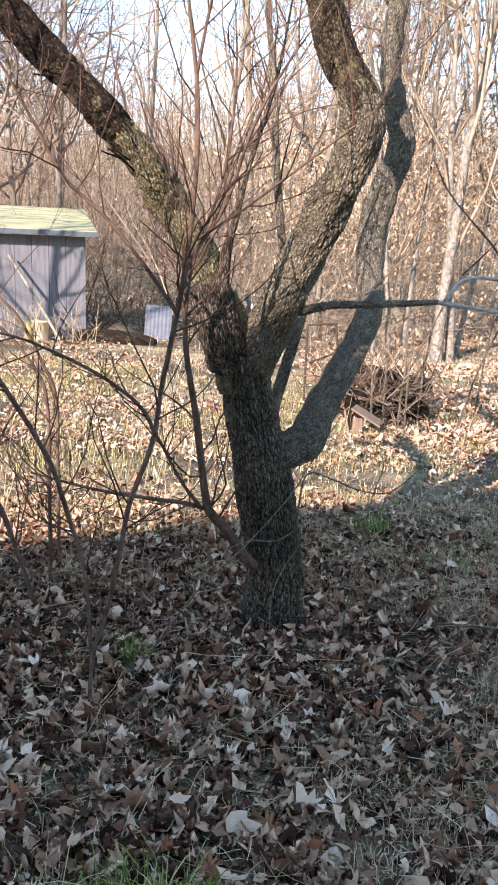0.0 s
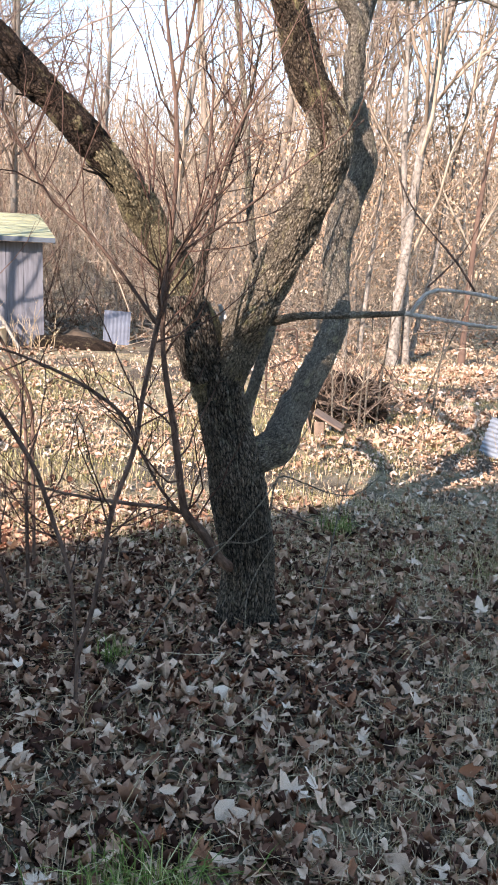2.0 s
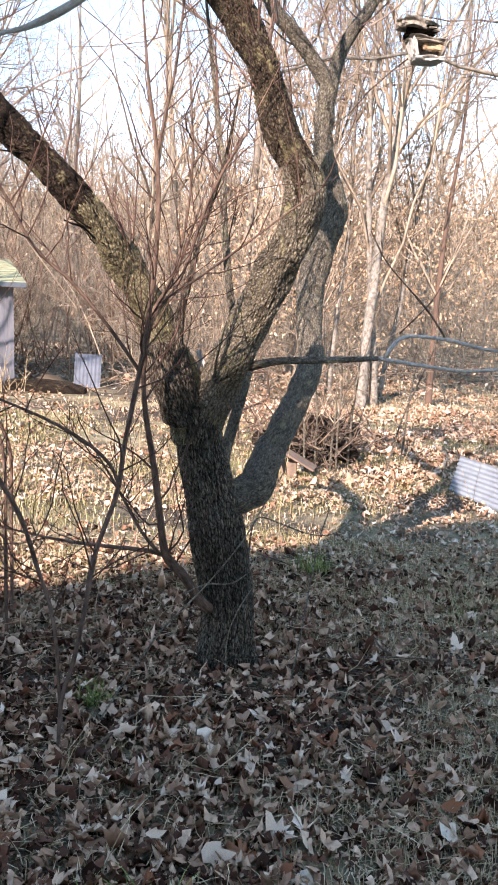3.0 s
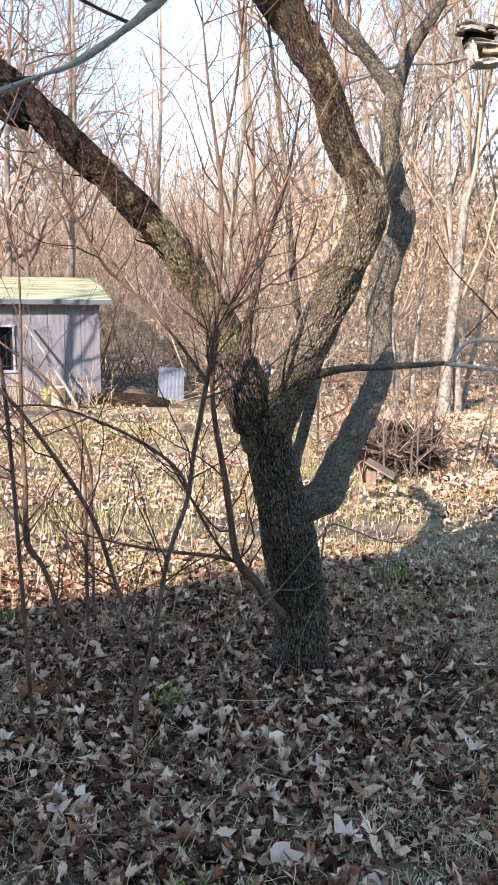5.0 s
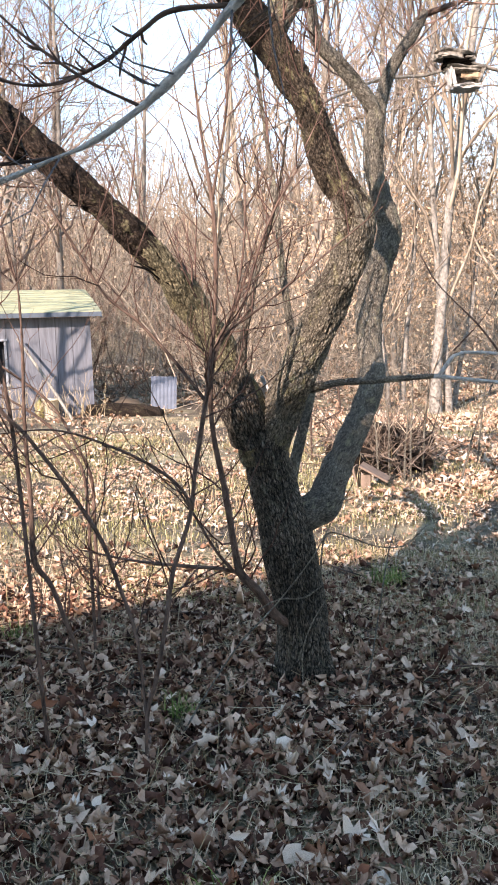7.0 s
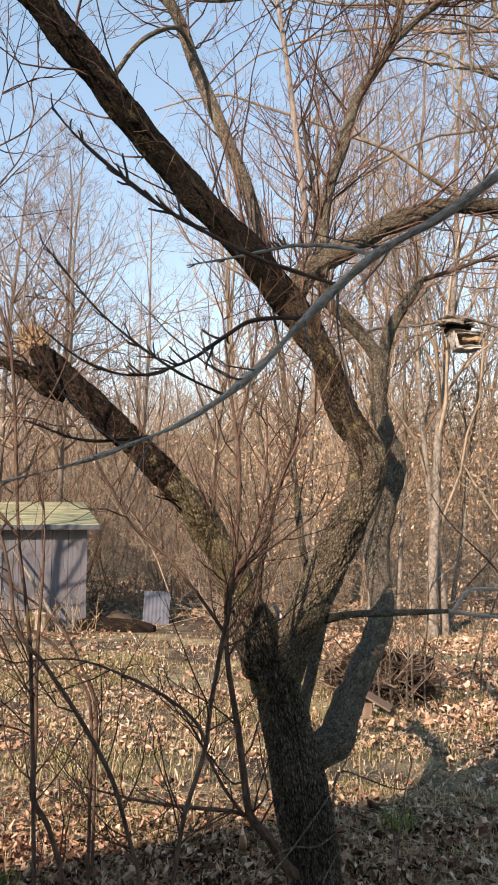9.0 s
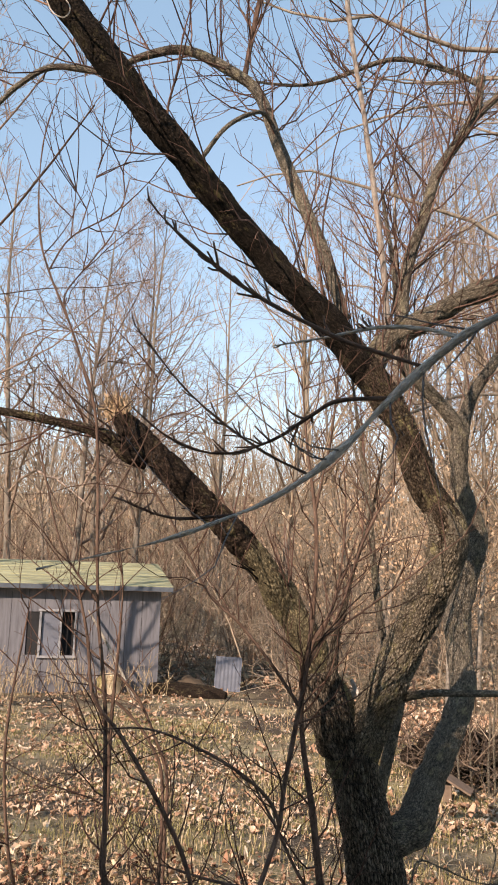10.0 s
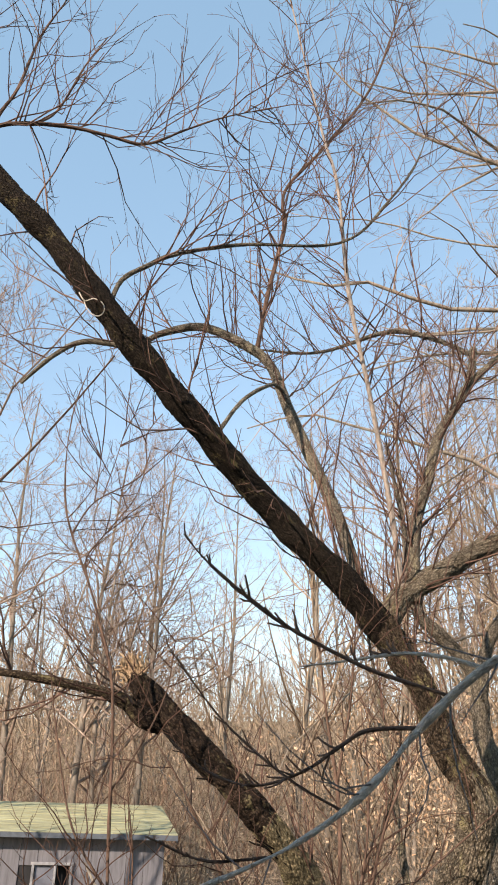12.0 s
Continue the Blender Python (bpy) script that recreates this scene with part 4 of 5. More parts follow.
def reaching_tree():
    """The tree beside the yard whose long limbs reach in over the old tree."""
    t = thing("woodland_tree", "bare tree whose long crooked limbs reach over the yard", "tree", group="bare trees of the wood")
    x, y = 3.1, 6.1
    P, R = grow(np.array([[x, y, float(ground_z(x, y)) - 0.2]]), np.array([[0.05, 0.0, 1.0]]), np.array([10.0]), np.array([0.13]), 14, 0.05, 0.05, 0.25)
    put("trunk", mesh("trunk", *tubes(P, R, 14)), M_FAR, t)
    N = 42
    i = rng.integers(5, 13, N)
    d = np.stack([-np.ones(N), rng.normal(-0.1, 0.36, N), rng.uniform(0.05, 0.8, N)], -1)
    P1, R1 = grow(P[0, i], d, rng.uniform(3.2, 5.4, N), rng.uniform(0.018, 0.038, N), 14, 0.17, 0.02, 0.2)
    for j in range(N):
        put("limb", mesh("limb", *tubes(P1[j:j + 1], R1[j:j + 1], 8)), M_OLIVE, t)
    s, dd, l, r = offshoots(P1, R1, 12, 0.12, 1.0, 0.6, 0.3, 0.5, 0.1)
    P2, R2 = grow(s, dd, l, np.maximum(r, 0.004), 6, 0.15, 0.03, 0.35)
    s, dd, l, r = offshoots(P2, R2, 6, 0.15, 1.0, 0.5, 0.45, 0.6, 0.12)
    P3, R3 = grow(s, dd, l, np.maximum(r, 0.0019), 4, 0.15, 0.03, 0.5)
    s, dd, l, r = offshoots(P3, R3, 2, 0.2, 1.0, 0.5, 0.5, 0.7, 0.1)
    P4, R4 = grow(s, dd, l, np.maximum(r, 0.0014), 3, 0.15, 0.02, 0.7)
    put("crown", mesh("crown", *join([tubes(P2, R2, 5), tubes(P3, R3, 3), tubes(P4, R4, 3)])), M_CROWN, t, "fine grey-brown twigs")


reaching_tree()


def thicket():
    """Undergrowth at the wood's edge and inside it."""
    N = 1200
    y = 14.5 + 34 * rng.uniform(0, 1, N) ** 1.3
    x = rng.uniform(-0.52, 0.54, N) * y
    keep = ~((x < -2.5) & (x > -9.5) & (y < 19.5)) & ~((x < -0.8) & (y < 16.2)) & ~((y < 22) & (x > 3.6) & (rng.uniform(0, 1, N) < 0.9))
    x, y = x[keep], y[keep]
    z = ground_z(x, y)
    h = rng.uniform(1.5, 6.5, len(x)) * (0.7 + 0.5 * smooth(16, 30, y))
    P, R = grow(np.stack([x, y, z - 0.1], -1), np.stack([rng.normal(0, 0.55, len(x)), rng.normal(0, 0.4, len(x)), np.ones(len(x))], -1), h, rng.uniform(0.005, 0.02, len(x)), 6, 0.2, 0.02, 0.3)
    s, d, l, r = offshoots(P, R, 9, 0.1, 1.0, 0.75, 0.42, 0.5, 0.1)
    P2, R2 = grow(s, d, l, np.maximum(r, 0.0045), 3, 0.2, 0.05, 0.5)
    s, d, l, r = offshoots(P2, R2, 3, 0.1, 1.0, 0.55, 0.55, 0.7, 0.15)
    P3, R3 = grow(s, d, l, np.maximum(r, 0.004), 2, 0.14, 0.03, 0.7)
    V, q = join([tubes(P, R, 3), tubes(P2, R2, 3), tubes(P3, R3, 3)])
    ob = put("undergrowth", mesh("undergrowth", V, q), M_FARTW)
    tagged(ob, "dense bare tan undergrowth at the edge of the wood", "undergrowth", kind="stuff")


thicket()


def red_thicket():
    """Young red-twigged growth behind the shed."""
    N = 120
    x, y = rng.uniform(-11, -1.6, N), rng.uniform(19.4, 23, N)
    z = ground_z(x, y)
    P, R = grow(np.stack([x, y, z - 0.1], -1), np.stack([rng.normal(0, 0.25, N), rng.normal(0, 0.2, N), np.ones(N)], -1), rng.uniform(2.6, 5.8, N), rng.uniform(0.010, 0.022, N), 7, 0.12, 0.03, 0.3)
    s, d, l, r = offshoots(P, R, 10, 0.2, 1.0, 0.5, 0.3, 0.55, 0.35)
    P2, R2 = grow(s, d, l, np.maximum(r, 0.006), 4, 0.15, 0.06, 0.4)
    s, d, l, r = offshoots(P2, R2, 3, 0.2, 1.0, 0.5, 0.5, 0.7, 0.3)
    P3, R3 = grow(s, d, l, np.maximum(r, 0.0045), 2, 0.14, 0.03, 0.6)
    ob = put("red_thicket", mesh("red_thicket", *join([tubes(P, R, 4), tubes(P2, R2, 3), tubes(P3, R3, 3)])), M_REDTW)
    tagged(ob, "young red-twigged thicket growing behind the shed", "undergrowth", kind="stuff")


red_thicket()


def far_woods():
    """Bare trees on the rising ground far behind."""
    N = 1350
    y = rng.uniform(44, 125, N)
    x = rng.uniform(-0.55, 0.57, N) * y
    z = ground_z(x, y)
    h = rng.uniform(6, 13, N)
    P, R = grow(np.stack([x, y, z - 0.3], -1), np.stack([rng.normal(0, 0.14, N), rng.normal(0, 0.1, N), np.ones(N)], -1), h, rng.uniform(0.04, 0.10, N), 5, 0.07, 0.05, 0.25)
    s, d, l, r = offshoots(P, R, 10, 0.1, 1.0, 0.62, 0.36, 0.5, 0.3)
    P2, R2 = grow(s, d, l, np.maximum(r, 0.022), 3, 0.12, 0.08, 0.4)
    s, d, l, r = offshoots(P2, R2, 3, 0.2, 1.0, 0.5, 0.5, 0.7, 0.3)
    P3, R3 = grow(s, d, l, np.maximum(r, 0.016), 2, 0.12, 0.05, 0.6)
    V, q = join([tubes(P, R, 3), tubes(P2, R2, 3), tubes(P3, R3, 3)])
    ob = put("far_woods", mesh("far_woods", V, q), M_FARTW)
    tagged(ob, "bare grey-brown wood on the hillside far off", "woods", kind="stuff")


far_woods()


# ---- leaves ----
def oak_outline():
    """Half outline of a lobed oak leaf, mirrored."""
    u = np.array([-0.5, -0.36, -0.30, -0.18, -0.10, 0.02, 0.10, 0.22, 0.30, 0.40])
    w = np.array([0.01, 0.06, 0.15, 0.08, 0.25, 0.12, 0.30, 0.13, 0.20, 0.08])
    return np.vstack([[0, 0], np.stack([u, w], -1), [[0.5, 0.0]], np.stack([u[::-1], -w[::-1] * 0.92], -1)])


def leaf_shape(kind):
    """Outline of a lobed leaf in the xy plane about one long, with its centre first."""
    if kind == 3:
        return oak_outline()
    if kind == 0:
        a = np.linspace(0, 2 * np.pi, 11)[:-1]
        r = 0.40 + 0.07 * np.cos(5 * a) + 0.07 * np.cos(3 * a + 1)
        p = np.stack([r * np.cos(a), 0.72 * r * np.sin(a)], -1)
    elif kind == 1:
        u = np.array([-0.5, -0.3, -0.15, 0.0, 0.15, 0.3, 0.5, 0.3, 0.15, 0.0, -0.15, -0.3])
        w = np.array([0.0, 0.14, 0.09, 0.22, 0.12, 0.18, 0.0, -0.18, -0.11, -0.22, -0.09, -0.14])
        p = np.stack([u, w], -1)
    else:
        a = np.linspace(0, 2 * np.pi, 8)[:-1]
        p = np.stack([0.5 * np.cos(a), 0.25 * np.sin(a)], -1)
    return np.vstack([[0, 0], p])


def leaf_batch(x, y, z, size, kind, tilt=0.65, curl=1.1):
    t = leaf_shape(kind)
    N, m = len(x), len(t)
    c = rng.normal(0, curl, (N, 1))
    c2 = rng.normal(0, curl, (N, 1))
    u, w = t[None, :, 0], t[None, :, 1]
    fold = np.abs(rng.normal(0, 0.5 * curl, (N, 1)))
    h = c * (u ** 2) + c2 * (w ** 2) * 1.6 + fold * np.abs(w) + rng.normal(0, 0.035, (N, m))
    L = np.stack([u + rng.normal(0, 0.05, (N, m)), w * rng.uniform(0.6, 1.2, (N, 1)) + rng.normal(0, 0.045, (N, m)), h], -1) * np.asarray(size)[:, None, None]
    a, b, g = rng.uniform(0, 2 * np.pi, N), rng.normal(0, tilt, N), rng.normal(0, tilt, N)
    ca, sa2, cb, sb, cg, sg = np.cos(a), np.sin(a), np.cos(b), np.sin(b), np.cos(g), np.sin(g)
    X, Y, Z = L[..., 0], L[..., 1], L[..., 2]
    Y, Z = Y * cb[:, None] - Z * sb[:, None], Y * sb[:, None] + Z * cb[:, None]
    X, Z = X * cg[:, None] + Z * sg[:, None], -X * sg[:, None] + Z * cg[:, None]
    X, Y = X * ca[:, None] - Y * sa2[:, None], X * sa2[:, None] + Y * ca[:, None]
    V = np.stack([X + x[:, None], Y + y[:, None], Z + z[:, None]], -1)
    k = m - 1
    base = (np.arange(N) * m)[:, None, None]
    f = np.stack([np.zeros(k, int), np.arange(1, m), np.roll(np.arange(1, m), -1)], -1)[None]
    return V.reshape(-1, 3), (f + base).reshape(-1, 3)


def join3(chunks):
    V, T, n = [], [], 0
    for v, t in chunks:
        V.append(v)
        T.append(t + n)
        n += len(v)
    return np.vstack(V), np.vstack(T)


def litter():
    beds = []
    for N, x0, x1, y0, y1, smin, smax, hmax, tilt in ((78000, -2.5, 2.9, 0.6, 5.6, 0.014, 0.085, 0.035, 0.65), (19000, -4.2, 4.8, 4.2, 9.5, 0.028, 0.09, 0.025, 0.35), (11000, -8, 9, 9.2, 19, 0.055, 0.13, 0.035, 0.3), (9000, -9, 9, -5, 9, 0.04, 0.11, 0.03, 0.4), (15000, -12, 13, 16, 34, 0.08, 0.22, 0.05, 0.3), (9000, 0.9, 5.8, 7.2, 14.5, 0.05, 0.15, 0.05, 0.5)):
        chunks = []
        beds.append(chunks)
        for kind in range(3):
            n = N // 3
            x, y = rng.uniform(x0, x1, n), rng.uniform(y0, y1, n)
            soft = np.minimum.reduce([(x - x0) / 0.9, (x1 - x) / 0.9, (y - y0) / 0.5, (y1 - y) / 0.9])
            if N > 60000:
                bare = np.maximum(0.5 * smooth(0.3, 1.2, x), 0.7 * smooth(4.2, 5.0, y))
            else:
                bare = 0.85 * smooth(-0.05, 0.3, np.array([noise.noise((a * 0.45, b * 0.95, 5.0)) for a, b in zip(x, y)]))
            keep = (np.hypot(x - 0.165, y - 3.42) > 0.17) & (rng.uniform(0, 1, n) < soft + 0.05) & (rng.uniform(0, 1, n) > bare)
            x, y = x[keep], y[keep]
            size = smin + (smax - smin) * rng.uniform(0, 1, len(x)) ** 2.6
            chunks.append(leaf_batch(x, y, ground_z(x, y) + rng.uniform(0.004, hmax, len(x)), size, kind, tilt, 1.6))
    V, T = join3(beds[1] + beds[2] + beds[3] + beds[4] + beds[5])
    ob = put("lawn_leaves", mesh("lawn_leaves", V, None, T), M_LEAF_SUN)
    tagged(ob, "thin scatter of tan leaves over the lawn, coloured pale for the sunlight", "leaves", kind="stuff")
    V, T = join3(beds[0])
    ob = put("leaf_litter", mesh("leaf_litter", V, None, T), M_LEAF_SHADE)
    tagged(ob, "deep litter of curled brown leaves under the tree, coloured dark for the shade", "leaves", kind="stuff")
    # the larger leaves that lie on top, one by one
    shapes = []
    for i in range(14):
        v, t = leaf_batch(np.zeros(1), np.zeros(1), np.zeros(1), np.ones(1), 3 if i % 3 else 0, 0.25, 1.5)
        me = mesh("leaf", v, None, t)
        me.materials.append(M_LEAF)
        shapes.append(me)
    for i in range(290):
        y = 1.5 + 2.9 * rng.uniform() ** 1.1
        x = rng.uniform(-0.40, 0.42) * (y + 0.6)
        if i % 3 == 0:
            x, y = rng.normal(0.12, 0.42), rng.normal(2.62, 0.3)
        if math.hypot(x - 0.165, y - 3.42) < 0.2:
            continue
        s = 0.05 + 0.065 * rng.uniform() ** 1.5
        lf = new("leaf", shapes[i % 14])
        lf.parent = ob
        lf.matrix_basis = pose(x, y, float(ground_z(x, y)) + 0.035, rng.normal(0, 14), rng.normal(0, 14), rng.uniform(0, 360)) @ Matrix.Scale(s, 4)


litter()


def clinging_leaves():
    """Dead leaves that still hang on the young trees at the wood's edge."""
    chunks = []
    for cx, cy, cz, rx, ry, rz, N in ((5.6, 18.5, 3.2, 2.4, 2.0, 2.4, 4200), (3.2, 17.5, 3.4, 1.8, 2, 2.2, 2400), (8.0, 19.5, 3.4, 2.4, 2, 2.6, 2200), (1.8, 20, 3.4, 2.0, 2, 1.8, 1500), (-5.5, 23, 4.2, 4.0, 2, 1.3, 1200), (-0.6, 22, 3.0, 3, 2, 1.5, 1300), (0.5, 24, 1.2, 6, 3, 0.8, 1500), (4.6, 15.9, 3.6, 2.2, 0.8, 2.0, 1800), (1.2, 16.6, 2.6, 1.6, 0.8, 1.4, 600)):
        p = rng.normal(0, 0.55, (N, 3)) * np.array([rx, ry, rz]) + np.array([cx, cy, cz])
        p[:, 2] = np.maximum(p[:, 2], 0.4)
        chunks.append(leaf_batch(p[:, 0], p[:, 1], p[:, 2], rng.uniform(0.05, 0.11, N), 2, 1.0, 0.8))
    V, T = join3(chunks)
    ob = put("clinging_leaves", mesh("clinging_leaves", V, None, T), M_CLING)
    tagged(ob, "dead orange-tan leaves still hanging on young trees at the wood's edge", "leaves", kind="stuff")


clinging_leaves()


def blades(x, y, z, h, lean=0.5, width=0.004):
    N = len(x)
    a = rng.uniform(0, 2 * np.pi, N)
    d = np.stack([np.cos(a), np.sin(a)], -1)
    k = np.abs(rng.normal(0, lean, N))
    side = np.stack([-d[:, 1], d[:, 0]], -1)
    V = np.zeros((N, 7, 3))
    for i, f in enumerate((0.0, 0.4, 0.75)):
        w = width * (1 - 0.5 * f)
        off = d * (k * h * f * f)[:, None]
        zz = z + h * f * np.maximum(1 - 0.45 * k * f, 0.15)
        for j, sgn in enumerate((-1, 1)):
            V[:, 2 * i + j, :2] = np.stack([x, y], -1) + off + side * w * sgn
            V[:, 2 * i + j, 2] = zz
    V[:, 6, :2] = np.stack([x, y], -1) + d * (k * h)[:, None]
    V[:, 6, 2] = z + h * np.maximum(1 - 0.5 * k, 0.1)
    b = (np.arange(N) * 7)[:, None, None]
    f = np.array([[0, 1, 3], [0, 3, 2], [2, 3, 5], [2, 5, 4], [4, 5, 6]])[None]
    return V.reshape(-1, 3), (f + b).reshape(-1, 3)


def grasses():
    for x, y, rad, n, h in ((-0.2, 1.64, 0.16, 340, 0.135), (0.83, 4.75, 0.10, 160, 0.16), (-0.42, 2.95, 0.06, 60, 0.12), (-1.35, 3.75, 0.1, 90, 0.1), (1.6, 4.1, 0.12, 90, 0.08)):
        px, py = x + rng.normal(0, rad * 0.6, n), y + rng.normal(0, rad * 0.5, n)
        V, T = blades(px, py, ground_z(px, py), h * rng.uniform(0.5, 1.2, n), 0.95, 0.0024)
        ob = put("grass_tuft", mesh("grass_tuft", V, None, T), M_GRASS)
        tagged(ob, "green grass tuft growing through fallen leaves", "grass", group="grass tufts", kind="stuff")
    N = 90000
    x, y = rng.uniform(-5, 5, N), 4.3 + 7.5 * rng.uniform(0, 1, N) ** 1.3
    clump = np.array([noise.noise((a * 0.7, b * 1.1, 9.0)) for a, b in zip(x, y)])
    keep = clump + rng.normal(0, 0.1, N) > 0.0
    x, y = x[keep], y[keep]
    V, T = blades(x, y, ground_z(x, y), 0.06 * rng.uniform(0.4, 1.3, len(x)), 0.9, 0.0028)
    ob = put("lawn_grass", mesh("lawn_grass", V, None, T), M_LAWN)
    tagged(ob, "patchy green lawn grass among fallen leaves", "grass", kind="stuff")
    chunks = []
    for N, x0, x1, y0, y1, h in ((19000, -2.2, 2.8, 1.0, 5.6, 0.075), (26000, 0.35, 2.8, 1.6, 5.6, 0.06), (34000, -6, 6.5, 5.4, 14, 0.05), (14000, 2.5, 11, 12, 24, 0.09)):
        x, y = rng.uniform(x0, x1, N), rng.uniform(y0, y1, N)
        clump = np.array([noise.noise((a * 1.1, b * 1.1, 3.0)) for a, b in zip(x, y)])
        keep = clump > (-0.05 if x0 < 0.3 else -0.25)
        x, y = x[keep], y[keep]
        chunks.append(blades(x, y, ground_z(x, y), h * rng.uniform(0.4, 1.3, len(x)), 1.1, 0.0018 if y0 < 2 else 0.004))
    V, T = join3(chunks)
    ob = put("dry_grass", mesh("dry_grass", V, None, T), M_DRY)
    tagged(ob, "thin dry lawn grass among fallen leaves", "grass", kind="stuff")


grasses()


def weeds():
    """Dead upright stems at the lawn's edge and straws among the leaves."""
    N = 36
    x = np.concatenate([rng.uniform(-1.6, 0.05, 24), rng.uniform(0.5, 2.4, 12)])
    y = rng.uniform(3.9, 6.5, N)
    P, R = grow(np.stack([x, y, ground_z(x, y) - 0.02], -1), np.stack([rng.normal(0, 0.12, N), rng.normal(0, 0.12, N), np.ones(N)], -1), rng.uniform(0.3, 1.1, N), rng.uniform(0.0015, 0.0032, N), 6, 0.07, 0, 0.5)
    s, d, l, r = offshoots(P, R, 3, 0.35, 1.0, 0.5, 0.3, 0.8, 0.2)
    P2, R2 = grow(s, d, l, np.maximum(r, 0.001), 3, 0.1, 0, 0.6)
    M = 4200
    sx, sy = rng.uniform(-2.2, 2.6, M), rng.uniform(1.0, 5.4, M)
    a = rng.uniform(0, 2 * np.pi, M)
    P3, R3 = grow(np.stack([sx, sy, ground_z(sx, sy) + rng.uniform(0.01, 0.045, M)], -1), np.stack([np.cos(a), np.sin(a), rng.normal(0, 0.12, M)], -1), rng.uniform(0.05, 0.28, M), rng.uniform(0.0009, 0.002, M), 4, 0.18, 0, 0.6)
    V, q = join([tubes(P, R, 4), tubes(P2, R2, 3), tubes(P3, R3, 3)])
    ob = put("dead_weeds", mesh("dead_weeds", V, q), M_DRY)
    tagged(ob, "dead weed stems and loose straws among the leaves", "weeds", kind="stuff")
    # fallen sticks
    for i in range(16):
        x, y = rng.uniform(-1.6, 1.8), rng.uniform(2.3, 5.0)
        if math.hypot(x - 0.165, y - 3.42) < 0.35:
            continue
        ln, a = rng.uniform(0.2, 0.5), rng.uniform(0, 6.28)
        c, sn = math.cos(a) * ln / 2, math.sin(a) * ln / 2
        pts = [(x + c * f + rng.normal(0, 0.015), y + sn * f + rng.normal(0, 0.015), float(ground_z(x + c * f, y + sn * f)) + 0.035 + rng.uniform(0, 0.015), 0.0042 * (1.2 - 0.4 * f)) for f in (-1, -0.4, 0.2, 0.6, 1)]
        st = put("stick", tube_mesh("stick", pts, 8, 0.04, 0.0008, 150, 30, 0.001), M_SAPL)
        tagged(st, "thin dead stick lying on the leaf litter", "stick", group="fallen sticks")


weeds()


# ---- shed ----
def plain(name, col, rough=0.7, metal=0.0, var=0.25, scale=6.0, stretch=(1, 1, 1)):
    m, nt, b = material(name, rough, metal)
    c = ramp(nt, tex(nt, scale, 6, 0.65, stretch), [(0.3, tuple(v * (1 - var) for v in col)), (0.7, tuple(min(1, v * (1 + var * 0.5)) for v in col))])
    nt.links.new(c, b.inputs["Base Color"])
    bump(nt, b, tex(nt, scale * 8, 4), 0.25, 0.004)
    return m


# Weathered grey siding, darkened to stand for shade over the shed front.
M_SIDING = plain("weathered_shade_grey_siding", (0.135, 0.135, 0.152), 0.8, 0, 0.35, 5, (4, 1, 0.4))
M_ROOF = plain("mossy_roofing", (0.34, 0.335, 0.205), 0.9, 0, 0.55, 3, (0.5, 2, 1))
M_TRIM = plain("dark_fascia", (0.075, 0.09, 0.11), 0.6, 0, 0.3, 10)
M_RUST = plain("rusty_iron", (0.06, 0.036, 0.026), 0.85, 0, 0.4, 14)
M_FRAME = plain("flaking_grey_paint", (0.24, 0.245, 0.26), 0.7, 0, 0.35, 14)
M_WHITE = plain("old_white_paint", (0.72, 0.71, 0.69), 0.6, 0, 0.15, 8)
M_DARK = plain("interior_shade_black", (0.02, 0.02, 0.022), 0.9, 0, 0.2, 8)
M_GALV = plain("galvanised_sheet", (0.25, 0.275, 0.31), 0.55, 0.2, 0.2, 6)
M_DULL = plain("dull_blue_grey_sheet", (0.12, 0.135, 0.17), 0.8, 0.0, 0.3, 6)
# Blue-grey colour stands in for what the window glass reflects.
M_PANE = plain("reflection_toned_glass", (0.14, 0.15, 0.18), 0.15, 0.0, 0.3, 3)
M_BUCKET = plain("cream_plastic", (0.80, 0.66, 0.48), 0.5, 0, 0.2, 8)
M_JUG = plain("faded_yellow_plastic", (0.30, 0.26, 0.09), 0.6, 0, 0.3, 8)
M_EARTH = plain("dark_earth", (0.09, 0.065, 0.045), 0.95, 0, 0.5, 8)
M_PLANK = plain("old_brown_board", (0.19, 0.13, 0.095), 0.85, 0, 0.4, 9, (1, 4, 1))
M_ASH = plain("pale_rag", (0.72, 0.68, 0.62), 0.9, 0, 0.2, 12)


